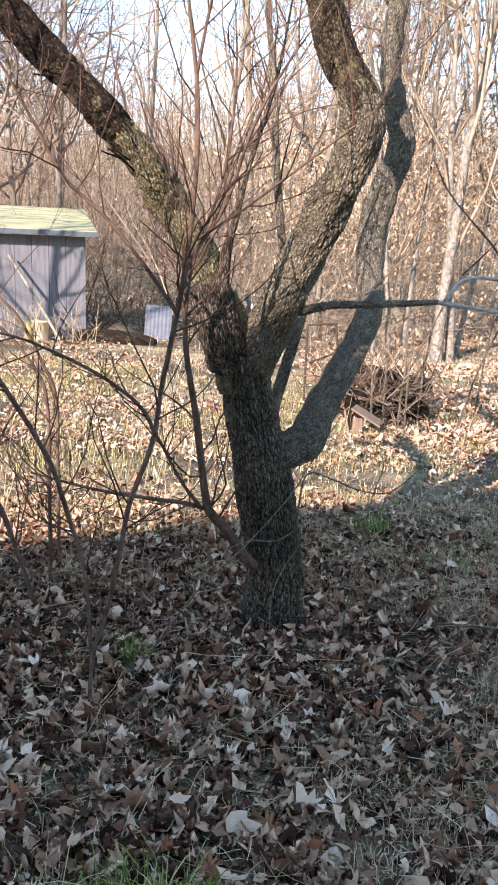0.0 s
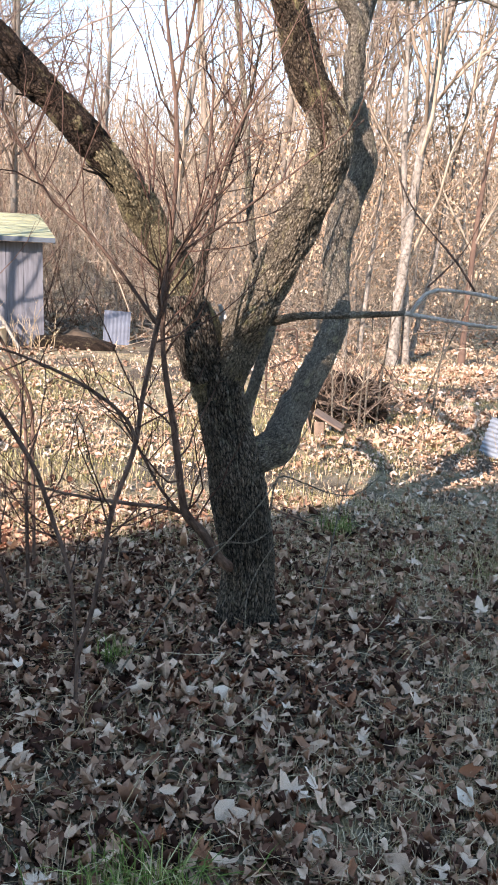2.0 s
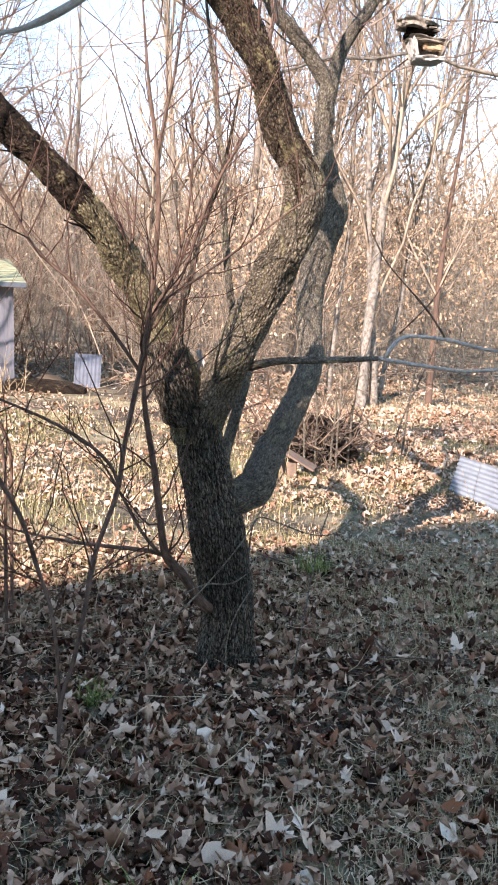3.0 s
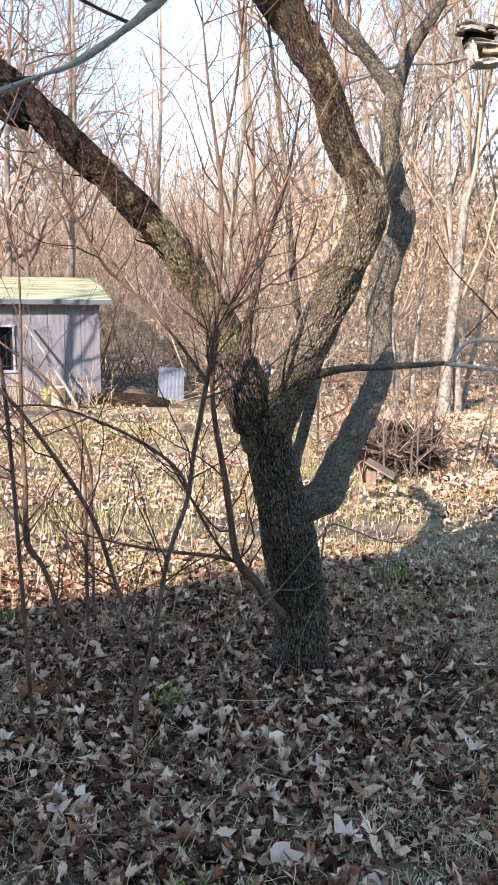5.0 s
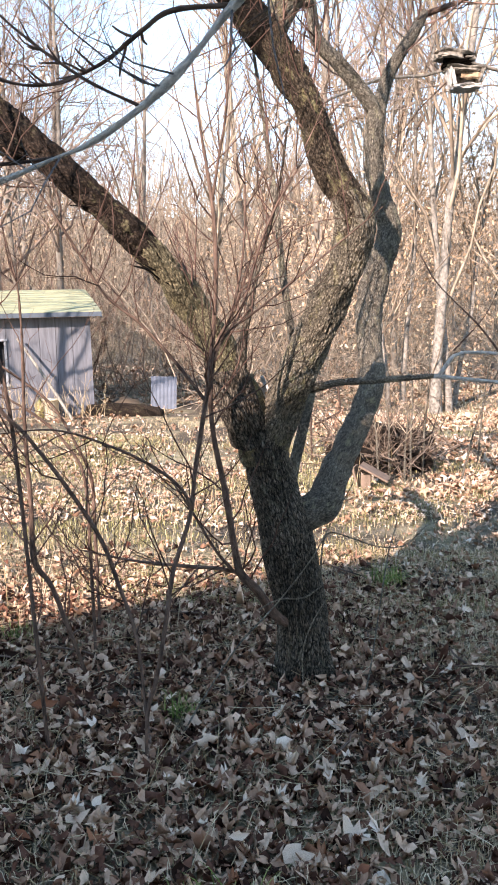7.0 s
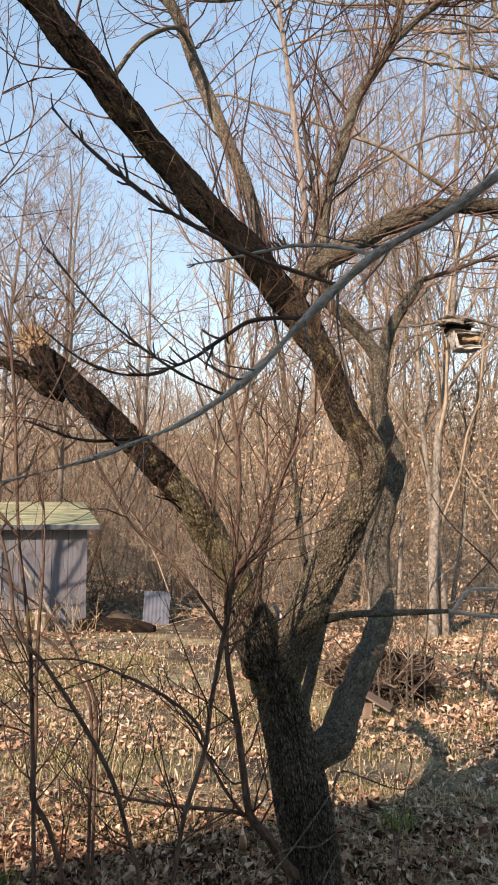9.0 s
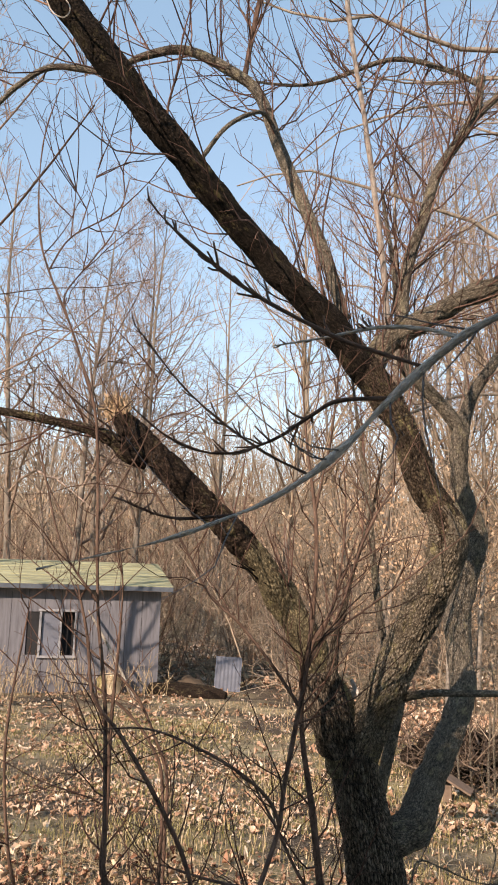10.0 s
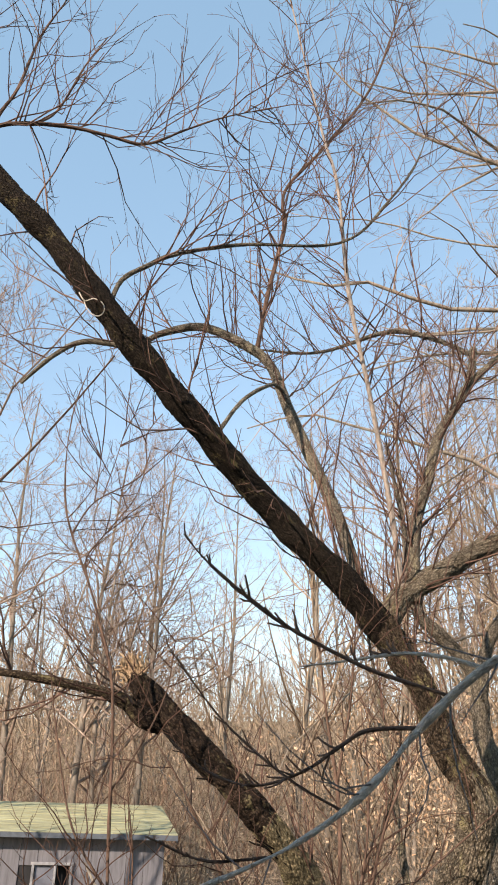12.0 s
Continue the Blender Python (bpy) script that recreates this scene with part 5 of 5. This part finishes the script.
def shed():
    # built from its front right-hand corner; the front is turned a little towards the old tree
    x1, x0, y0, y1 = 0.0, -5.4, 0.0, 3.4
    top, foot = 1.90, -0.1
    t = thing("shed", "low grey wooden shed with a mossy pale-green roof on the lawn", "shed", (-3.04, 15.0, 0.0))
    t.rotation_euler = (0, 0, radians(15))
    wx0, wx1, wz0, wz1 = -2.14, -1.54, 0.70, 1.48
    w = 0.3
    wall = None
    bm = bmesh.new()
    cube(bm, (x0 + wx0) / 2, y0 + 0.05, (top + foot) / 2, wx0 - x0, 0.08, top - foot)
    cube(bm, (wx1 + x1) / 2, y0 + 0.05, (top + foot) / 2, x1 - wx1, 0.08, top - foot)
    cube(bm, (wx0 + wx1) / 2, y0 + 0.05, (wz0 + foot) / 2, wx1 - wx0, 0.08, wz0 - foot)
    cube(bm, (wx0 + wx1) / 2, y0 + 0.05, (top + wz1) / 2, wx1 - wx0, 0.08, top - wz1)
    cube(bm, x1 - 0.04, (y0 + y1) / 2 + 0.05, (top + foot) / 2, 0.08, y1 - y0 - 0.1, top - foot)
    cube(bm, x0 + 0.04, (y0 + y1) / 2 + 0.05, (top + foot) / 2, 0.08, y1 - y0 - 0.1, top - foot)
    cube(bm, (x0 + x1) / 2, y1 + 0.04, (top + foot) / 2, x1 - x0, 0.08, top - foot)
    cube(bm, (x0 + x1) / 2, (y0 + y1) / 2, foot + 0.05, x1 - x0 - 0.2, y1 - y0 - 0.2, 0.06)
    wall = part("wall", bm, M_DARK, t)
    n = int((x1 - x0) / w)
    for i in range(n):
        a, b = x0 + i * (x1 - x0) / n, x0 + (i + 1) * (x1 - x0) / n
        spans = [(foot, top)]
        if b > wx0 and a < wx1:
            spans = [(foot, wz0), (wz1, top)]
        for lo, hi in spans:
            aa, bb = (a, b) if len(spans) == 1 else (max(a, a), b)
            box("board", (aa + bb) / 2, y0 - 0.002 + 0.003 * (i % 3), (lo + hi) / 2, bb - aa - 0.006, 0.022, hi - lo, M_SIDING, wall, bevel=0.003)
    for i in range(11):
        a = y0 + 0.02 + i * (y1 - y0) / 11
        box("board", x1 + 0.006, a + 0.155, (foot + top) / 2, 0.022, 0.303, top - foot, M_SIDING, wall, bevel=0.003)
    box("corner_board", x1 + 0.0, y0 - 0.02, (foot + top) / 2, 0.09, 0.03, top - foot, M_SIDING, t)
    # lean-to roof rising to the back
    rise = 0.58
    run = y1 - y0 + 0.55
    ang = math.atan2(rise, run)
    m = Matrix.Rotation(ang, 4, 'X')
    roof = box("roof", (x0 + x1) / 2 + 0.1, y0 - 0.25 + run / 2, top + 0.06 + rise / 2, x1 - x0 + 0.28, math.hypot(run, rise), 0.05, M_ROOF, t, "pale green mossy roofing", turn=m)
    for i in range(9):
        f = (i + 0.5) / 9
        box("roofing_strip", (x0 + x1) / 2 + 0.1, y0 - 0.25 + run * f, top + 0.062 + rise * f + 0.03, x1 - x0 + 0.30, run / 9 + 0.05, 0.012, M_ROOF, roof, turn=Matrix.Rotation(ang - 0.02, 4, 'X'))
    box("fascia", (x0 + x1) / 2 + 0.1, y0 - 0.27, top + 0.045, x1 - x0 + 0.30, 0.03, 0.085, M_TRIM, t, "dark fascia board under the eave")
    box("fascia", x1 + 0.24, y0 - 0.25 + run / 2, top + 0.02 + rise / 2, 0.03, math.hypot(run, rise), 0.09, M_SIDING, t, turn=m)
    # window with one pane gone; a near-black sheet stands in for the shade inside
    win = box("window", (wx0 + wx1) / 2, y0 + 0.16, (wz0 + wz1) / 2, wx1 - wx0, 0.02, wz1 - wz0, M_DARK, t, "small grey-framed window, one side backed by a black sheet for shade")
    for x in (wx0 - 0.02, (wx0 + wx1) / 2 + 0.05, wx1 + 0.02):
        box("window_frame", x, y0 - 0.022, (wz0 + wz1) / 2, 0.045, 0.04, wz1 - wz0 + 0.04, M_FRAME, win, "flaking pale grey paint", 0.004)
    for z in (wz0 - 0.03, wz1 + 0.03):
        box("window_frame", (wx0 + wx1) / 2, y0 - 0.03, z, wx1 - wx0 + 0.12, 0.05, 0.045, M_FRAME, win, "flaking pale grey paint", 0.004)
    box("pane", (wx0 * 0.72 + wx1 * 0.28), y0 + 0.01, (wz0 + wz1) / 2, (wx1 - wx0) * 0.52, 0.012, wz1 - wz0, M_PANE, win, "glass pane with its bluish reflection put into the colour")


shed()


def bucket():
    t = thing("bucket", "cream plastic bucket standing by the shed wall", "bucket", (-3.72, 14.55, float(ground_z(-3.72, 14.55))))
    prof = [(0.0, 0.012), (0.125, 0.0), (0.13, 0.01), (0.155, 0.33), (0.168, 0.335), (0.168, 0.36), (0.158, 0.36), (0.15, 0.33), (0.122, 0.02), (0.0, 0.02)]
    k = 24
    V = [(r * math.cos(2 * math.pi * i / k), r * math.sin(2 * math.pi * i / k), z) for r, z in prof for i in range(k)]
    q = [(j * k + i, j * k + (i + 1) % k, (j + 1) * k + (i + 1) % k, (j + 1) * k + i) for j in range(len(prof) - 1) for i in range(k)]
    put("body", mesh("body", V, q), M_BUCKET, t)
    arc = [(0.17 * math.cos(a), 0.17 * math.sin(a) * 0.3 - 0.02, 0.33 - 0.1 * math.sin(a), 0.004) for a in np.linspace(0, math.pi, 9)]
    put("handle", tube_mesh("handle", arc, 6, 0.02), M_GALV, t, "wire handle")


bucket()


def jug():
    """A squat jug with a neck beside the bucket."""
    x, y = -3.94, 14.66
    t = thing("jug", "yellow plastic jug standing beside the bucket by the shed", "jug", (x, y, float(ground_z(x, y))))
    prof = [(0.0, 0.0), (0.10, 0.0), (0.115, 0.02), (0.115, 0.22), (0.095, 0.28), (0.04, 0.32), (0.035, 0.36), (0.0, 0.36)]
    k = 20
    V = [(r * math.cos(2 * math.pi * i / k), 0.8 * r * math.sin(2 * math.pi * i / k), z) for r, z in prof for i in range(k)]
    q = [(j * k + i, j * k + (i + 1) % k, (j + 1) * k + (i + 1) % k, (j + 1) * k + i) for j in range(len(prof) - 1) for i in range(k)]
    put("body", mesh("body", V, q), M_JUG, t)
    put("handle", tube_mesh("handle", [(0.04, -0.01, 0.33, 0.012), (0.10, -0.01, 0.33, 0.012), (0.13, -0.01, 0.27, 0.012), (0.112, -0.01, 0.19, 0.012)], 8, 0.02), M_JUG, t)


jug()


def shed_weeds():
    """Dead pale weeds along the foot of the shed and a leaning pole."""
    N = 190
    f = rng.uniform(-0.1, 5.2, N)
    ux, uy = math.cos(radians(15)), math.sin(radians(15))
    x = -3.04 - f * ux + rng.normal(0, 0.1, N) + 0.12
    y = 15.0 - f * uy - rng.uniform(0.12, 0.55, N)
    P, R = grow(np.stack([x, y, ground_z(x, y) - 0.02], -1), np.stack([rng.normal(0, 0.25, N), rng.normal(0, 0.2, N), np.ones(N)], -1), rng.uniform(0.25, 0.85, N), rng.uniform(0.003, 0.006, N), 5, 0.12, 0, 0.5)
    s, d, l, r = offshoots(P, R, 6, 0.3, 1.0, 0.5, 0.35, 0.8, 0.2)
    P2, R2 = grow(s, d, l, np.maximum(r, 0.0025), 3, 0.15, 0, 0.6)
    ob = put("shed_weeds", mesh("shed_weeds", *join([tubes(P, R, 4), tubes(P2, R2, 3)])), M_DRY)
    tagged(ob, "dead pale weeds along the foot of the shed", "weeds", kind="stuff")
    z = float(ground_z(-3.4, 14.3))
    pole = put("stick", tube_mesh("stick", [(-3.25, 14.25, z - 0.03, 0.03), (-3.75, 14.42, z + 0.75, 0.028), (-4.25, 14.5, z + 1.5, 0.022)], 10, 0.06, 0.003, 60, 10, 0.006), M_DEADW)
    tagged(pole, "weathered pale pole leaning against the shed wall", "pole")


shed_weeds()


def corrugated(name, width, height, pitch, depth, mat):
    nx, nz = int(width / pitch * 8), 8
    V, q = [], []
    for sgn in (0, 1):
        for j in range(nz + 1):
            for i in range(nx + 1):
                x = width * i / nx - width / 2
                V.append((x, depth * math.sin(2 * math.pi * x / pitch) + sgn * 0.002 + 0.01 * math.sin(3 * x + j), height * j / nz))
    m = (nx + 1) * (nz + 1)
    for j in range(nz):
        for i in range(nx):
            a = j * (nx + 1) + i
            q += [(a, a + 1, a + nx + 2, a + nx + 1), (m + a, m + a + nx + 1, m + a + nx + 2, m + a + 1)]
    return put(name, mesh(name, V, q), mat)


def sheets():
    s = corrugated("metal_sheet", 0.52, 0.66, 0.076, 0.004, M_DULL)
    s.matrix_basis = pose(-1.76, 15.9, float(ground_z(-1.76, 15.9)), -8, 3, 6)
    tagged(s, "upright blue-grey corrugated metal sheet past the shed", "metal sheet")
    s = corrugated("metal_sheet", 0.38, 0.95, 0.045, 0.006, M_GALV)
    run, up = Vector((0.18, -0.98, 0.02)).normalized(), Vector((0.30, 0.16, 0.94)).normalized()
    side = run.cross(up).normalized()
    up = side.cross(run)
    m = Matrix((up, side, run)).transposed().to_4x4()
    s.matrix_basis = Matrix.Translation(Vector((2.74, 7.6, float(ground_z(2.74, 7.6)))) + up * 0.19) @ m
    tagged(s, "pale corrugated metal sheet leaning among leaves", "metal sheet")


sheets()


def mound(name, label, cat, cx, cy, sx, sy, h, mat, n=40, rough=0.3):
    V = []
    for j in range(n + 1):
        for i in range(n + 1):
            u, v = 2 * i / n - 1, 2 * j / n - 1
            r = math.sqrt(u * u + v * v)
            f = max(0.0, 1 - r ** 2)
            x, y = cx + u * sx, cy + v * sy
            z = float(ground_z(x, y)) - 0.03 + h * f * (1 + rough * noise.noise((x * 2.2, y * 2.2, 1.3))) + 0.03 * noise.noise((x * 9, y * 9, 0))
            V.append((x, y, z if f > 0 else float(ground_z(x, y)) - 0.05))
    q = [(j * (n + 1) + i, j * (n + 1) + i + 1, (j + 1) * (n + 1) + i + 1, (j + 1) * (n + 1) + i) for j in range(n) for i in range(n)]
    return tagged(put(name, mesh(name, V, q), mat), label, cat)


def brush_pile():
    N = 330
    cx, cy = 1.5, 9.0
    s = np.stack([cx + rng.normal(0, 0.36, N), cy + rng.normal(0, 0.3, N), rng.uniform(0.0, 0.45, N) - 0.08], -1)
    a = rng.uniform(0, 2 * np.pi, N)
    d = np.stack([np.cos(a), np.sin(a), rng.uniform(-0.2, 1.3, N)], -1)
    P, R = grow(s, d, rng.uniform(0.15, 0.75, N), rng.uniform(0.003, 0.013, N), 5, 0.2, 0.0, 0.4)
    P[..., 2] = np.maximum(P[..., 2], ground_z(P[..., 0], P[..., 1]) + 0.01)
    s2, d2, l2, r2 = offshoots(P, R, 3, 0.2, 1.0, 0.5, 0.4, 0.6, 0.1)
    P2, R2 = grow(s2, d2, l2, np.maximum(r2, 0.003), 3, 0.15, 0, 0.5)
    V, q = join([tubes(P, R, 6), tubes(P2, R2, 4)])
    t = put("brush_pile", mesh("brush_pile", V, q), M_BRUSH)
    tagged(t, "tangled pile of dead grey branches on the leaves", "brush pile", kind="stuff")
    for x, y, z, r, ln, rz, ry in ((1.35, 9.0, 0.14, 0.14, 0.9, 75, 5), (1.75, 9.2, 0.15, 0.15, 0.7, 100, -8), (1.15, 9.3, 0.13, 0.12, 0.8, 60, 12), (2.0, 9.1, 0.12, 0.11, 0.6, 85, 0), (1.55, 9.2, 0.40, 0.13, 0.8, 95, 4), (1.25, 9.25, 0.36, 0.11, 0.7, 70, -6), (1.85, 9.3, 0.36, 0.10, 0.7, 20, 10)):
        pts = [(-ln / 2, 0, 0, r), (-ln / 4, 0.02, 0.01, r * 1.02), (ln / 4, -0.01, 0.0, r * 0.97), (ln / 2, 0, 0.01, r * 0.92)]
        lg = put("log", tube_mesh("log", pts, 28, 0.03, 0.010, 40, 6, 0.015), M_ROT)
        lg.matrix_basis = pose(x, y, float(ground_z(x, y)) + z - 0.02, 0, ry, rz)
        tagged(lg, "short dark rotten log in the brush pile", "log", group="logs of the brush pile")
    b = thing("wooden_box", "broken brown wooden box lying by the brush pile", "box", (1.2, 7.95, float(ground_z(1.2, 7.95))))
    b.rotation_euler = (0, 0, radians(-18))
    box("plank", 0.06, 0.0, 0.17, 0.34, 0.26, 0.02, M_PLANK, b, bevel=0.003, turn=Matrix.Rotation(radians(28), 4, 'Y'))
    box("plank", -0.13, 0.0, 0.12, 0.02, 0.25, 0.22, M_PLANK, b, bevel=0.003, turn=Matrix.Rotation(radians(-14), 4, 'Y'))
    box("plank", -0.02, -0.11, 0.08, 0.10, 0.02, 0.16, M_PLANK, b, "red-brown end board", 0.003)
    f = thing("scrap_metal", "dark bent metal frame sticking out of the brush pile", "scrap metal", (0.0, 0.0, 0.0))
    put("bar", tube_mesh("bar", [(0.72, 9.5, 0.88, 0.013), (0.9, 9.5, 0.905, 0.013), (1.03, 9.5, 0.91, 0.013), (1.06, 9.5, 0.88, 0.013), (1.075, 9.5, 0.72, 0.013), (1.08, 9.5, 0.60, 0.013), (0.95, 9.48, 0.52, 0.013), (0.75, 9.4, 0.45, 0.013)], 10, 0.03), M_RUST, f)
    put("bar", tube_mesh("bar", [(0.72, 9.5, -0.05, 0.013), (0.72, 9.5, 0.5, 0.013), (0.72, 9.5, 0.88, 0.013)], 10, 0.05), M_RUST, f)
    for x, y, h, lx in ((1.62, 8.2, 1.0, 0.02), (1.75, 8.5, 1.3, 0.0), (1.5, 8.4, 0.9, -0.05), (2.25, 8.3, 1.9, 0.32), (1.95, 8.8, 1.5, 0.05), (2.7, 9.2, 2.2, 0.1), (1.35, 8.2, 0.8, -0.1)):
        z = float(ground_z(x, y))
        pts = [(x, y, z - 0.05, 0.013), (x + lx * 0.3 * h, y, z + h * 0.35, 0.011), (x + lx * 0.7 * h + 0.02, y, z + h * 0.7, 0.009), (x + lx * h, y, z + h, 0.005)]
        w = thing("thin_sapling", "thin pale bare sapling by the brush pile", "sapling", group="thin saplings by the brush pile")
        put("stem", tube_mesh("stem", pts, 8, 0.05, 0.001, 80, 12, 0.0015), M_SMOOTH, w)
        V, q = twig_mass([pts], [7], 0.35, 1.0, 0.4, sub=3, minr=0.0015, thick=0.45)
        put("crown", mesh("crown", V, q), M_FARTW, w)["kind"] = "stuff"


brush_pile()


def fallen_log():
    z = float(ground_z(-2.3, 14.7))
    pts = [(-3.1, 14.95, z + 0.05, 0.15), (-2.6, 14.8, z + 0.08, 0.17), (-2.0, 14.65, z + 0.06, 0.15), (-1.65, 14.6, z + 0.0, 0.11)]
    lg = put("fallen_log", tube_mesh("fallen_log", pts, 40, 0.04, 0.014, 24, 4, 0.03), M_ROT)
    tagged(lg, "thick dark fallen log lying beside the shed", "log")


fallen_log()
mound("earth_bank", "low bank of dark earth beside the shed", "earth bank", -2.45, 15.7, 0.55, 0.45, 0.24, M_EARTH)
mound("rag", "crumpled pale rag lying in the leaves", "rag", 2.95, 6.95, 0.22, 0.14, 0.07, M_ASH, 24, 1.2)


def edge_tree():
    t = build_tree("thin tree with a dark bare trunk at the wood's edge", (M_SAPL, M_FARTW), height=8.5, radius=0.07, crown=0.25, n1=16, n2=7, n3=5, bend=0.03)
    t.matrix_basis = pose(4.9, 14.9, float(ground_z(4.9, 14.9)), 0, 0, 40)


edge_tree()


def slab(w, d, h, seed):
    """A ragged piece of weathered wood."""
    bm = bmesh.new()
    bmesh.ops.create_cube(bm, size=1.0)
    bmesh.ops.subdivide_edges(bm, edges=bm.edges[:], cuts=5, use_grid_fill=True)
    for v in bm.verts:
        c = v.co.copy()
        r = 1 + 0.55 * noise.noise((c.x * 3 + seed, c.y * 3, c.z * 3)) - 0.5 * abs(c.x) ** 2
        v.co = Vector((c.x * w * (1 + 0.25 * noise.noise((c.y * 4, c.z * 6, seed))), c.y * d * r, c.z * h * r + 0.25 * h * noise.noise((c.x * 5, c.y * 5, seed + 4))))
    return bm


def hanging_wood():
    t = thing("birdhouse", "weathered broken birdhouse of ragged grey boards hanging from a branch", "birdhouse", (0.762, 2.82, 2.612))
    t.scale = (0.82, 0.82, 0.72)
    for name, (x, y, z), (w, d, h), turn, mat, label in (
            ("roof", (-0.035, 0.0, 0.085), (0.16, 0.11, 0.042), (8, 6, 10), M_DEADW, "ragged grey roof board"),
            ("roof", (-0.02, 0.01, 0.055), (0.13, 0.10, 0.022), (-6, -8, -6), M_ROT, "dark rotten board under the roof"),
            ("top_board", (0.012, 0.0, 0.012), (0.175, 0.10, 0.022), (4, 5, 4), M_DEADW, "weathered grey board"),
            ("back", (0.015, 0.04, -0.03), (0.135, 0.018, 0.085), (0, 3, 0), M_DEADW, "dim weathered inside of the box"),
            ("side", (-0.052, 0.0, -0.03), (0.022, 0.085, 0.085), (0, -12, 0), M_SHARD, "bleached side board"),
            ("side", (0.078, 0.0, -0.022), (0.02, 0.085, 0.06), (0, 14, 0), M_DEADW, "grey side board"),
            ("front", (0.03, -0.03, -0.022), (0.085, 0.018, 0.028), (-10, 4, 0), M_CUT, "torn orange-brown front board"),
            ("floor_board", (0.012, 0.0, -0.075), (0.125, 0.09, 0.022), (0, -3, 5), M_SHARD, "bleached bottom board")):
        p = part(name, slab(w, d, h, 3.1 + 7 * x + 11 * z), mat, t, label)
        p.location = (x, y, z)
        p.rotation_euler = [radians(v) for v in turn]
    wire = [(-0.02, 0, 0.10, 0.002), (-0.02, 0.02, 0.3, 0.002), (0.02, 0.2, 0.66, 0.002), (0.06, 0.32, 0.75, 0.002)]
    put("wire", tube_mesh("wire", wire, 6, 0.05), M_TRIM, t)


hanging_wood()


# ---- outer branches of the old tree ----
def outer_branches():
    for pts in (B10, B11, B12):
        put("branch", tube_mesh("branch", pts, 12, 0.03, 0.0012, 60, 14, 0.002), M_SAPL, OLD_TREE)
    V, q = twig_mass([B10, B11, B12, B6[2:]], [16, 12, 18, 10], 0.1, 1.0, 0.6, spread=0.6, up=0.3, n=6, bend=0.16, sub=3, minr=0.0014)
    put("crown", mesh("crown", V, q), M_TWIG, OLD_TREE, "fine red-brown twigs")["kind"] = "stuff"
    V, q = twig_mass([LIMB_UP[1:4], LIMB_RT[:3]], [14, 6], 0.05, 0.95, 0.7, spread=0.35, up=0.9, n=6, bend=0.08, sub=2, minr=0.0014)
    put("sprouting", mesh("sprouting", V, q), M_TWIG, OLD_TREE, "upright red-brown water sprouts")["kind"] = "stuff"


outer_branches()

TENDRIL = [(-1.2165, 2.0542, 3.9929, 0.0025), (-1.1875, 2.0542, 3.9484, 0.0025), (-1.1521, 2.0542, 3.9593, 0.0025), (-1.113, 2.0542, 3.9366, 0.0025), (-1.0994, 2.0542, 3.8976, 0.0025), (-1.1194, 2.0542, 3.8703, 0.0025), (-1.1575, 2.0542, 3.8867, 0.0025), (-1.1793, 2.0542, 3.9203, 0.0025), (-1.1938, 2.0542, 3.9593, 0.0025)]
tendril = put("vine", tube_mesh("vine", TENDRIL, 7, 0.01, 0.0003, 200, 40, 0.0005), M_GREY)
tagged(tendril, "pale dead vine curled round the dark upper limb", "vine")


# ---- trees behind the shed ----
def shed_trees():
    for x, y, h, r in ((-4.7, 19.8, 12.5, 0.10), (-7.6, 19.4, 13.5, 0.11)):
        t = build_tree("bare tree with fine purplish twigs behind the shed", (M_FAR, M_CROWN), height=h, radius=r, crown=0.2, n1=20, n2=8, n3=5, n4=2, up=0.15, reach=0.42, bend=0.05, lift=0.03, wild=0.2)
        t.matrix_basis = pose(x, y, float(ground_z(x, y)), 0, 0, rng.uniform(0, 360))


shed_trees()


# ---- the house behind, whose shade lies over the near ground ----
def house():
    c = Vector((-1.29, -4.28, 0))
    u = Vector((0.865, 0.502, 0)).normalized()
    n = Vector((u.y, -u.x, 0))
    rot = Matrix.Rotation(math.atan2(u.y, u.x), 4, 'Z')
    t = thing("house", "plain pale house behind the yard", "house")
    m = c - u * 6.5 + n * 4.6
    box("wall", m.x, m.y, 3.3, 23.4, 8.2, 7.0, M_WHITE, t, turn=rot)
    r = c - u * 6.5 + n * 4.5
    box("roof", r.x, r.y, 6.92, 24, 9.0, 0.16, M_TRIM, t, turn=rot)


house()
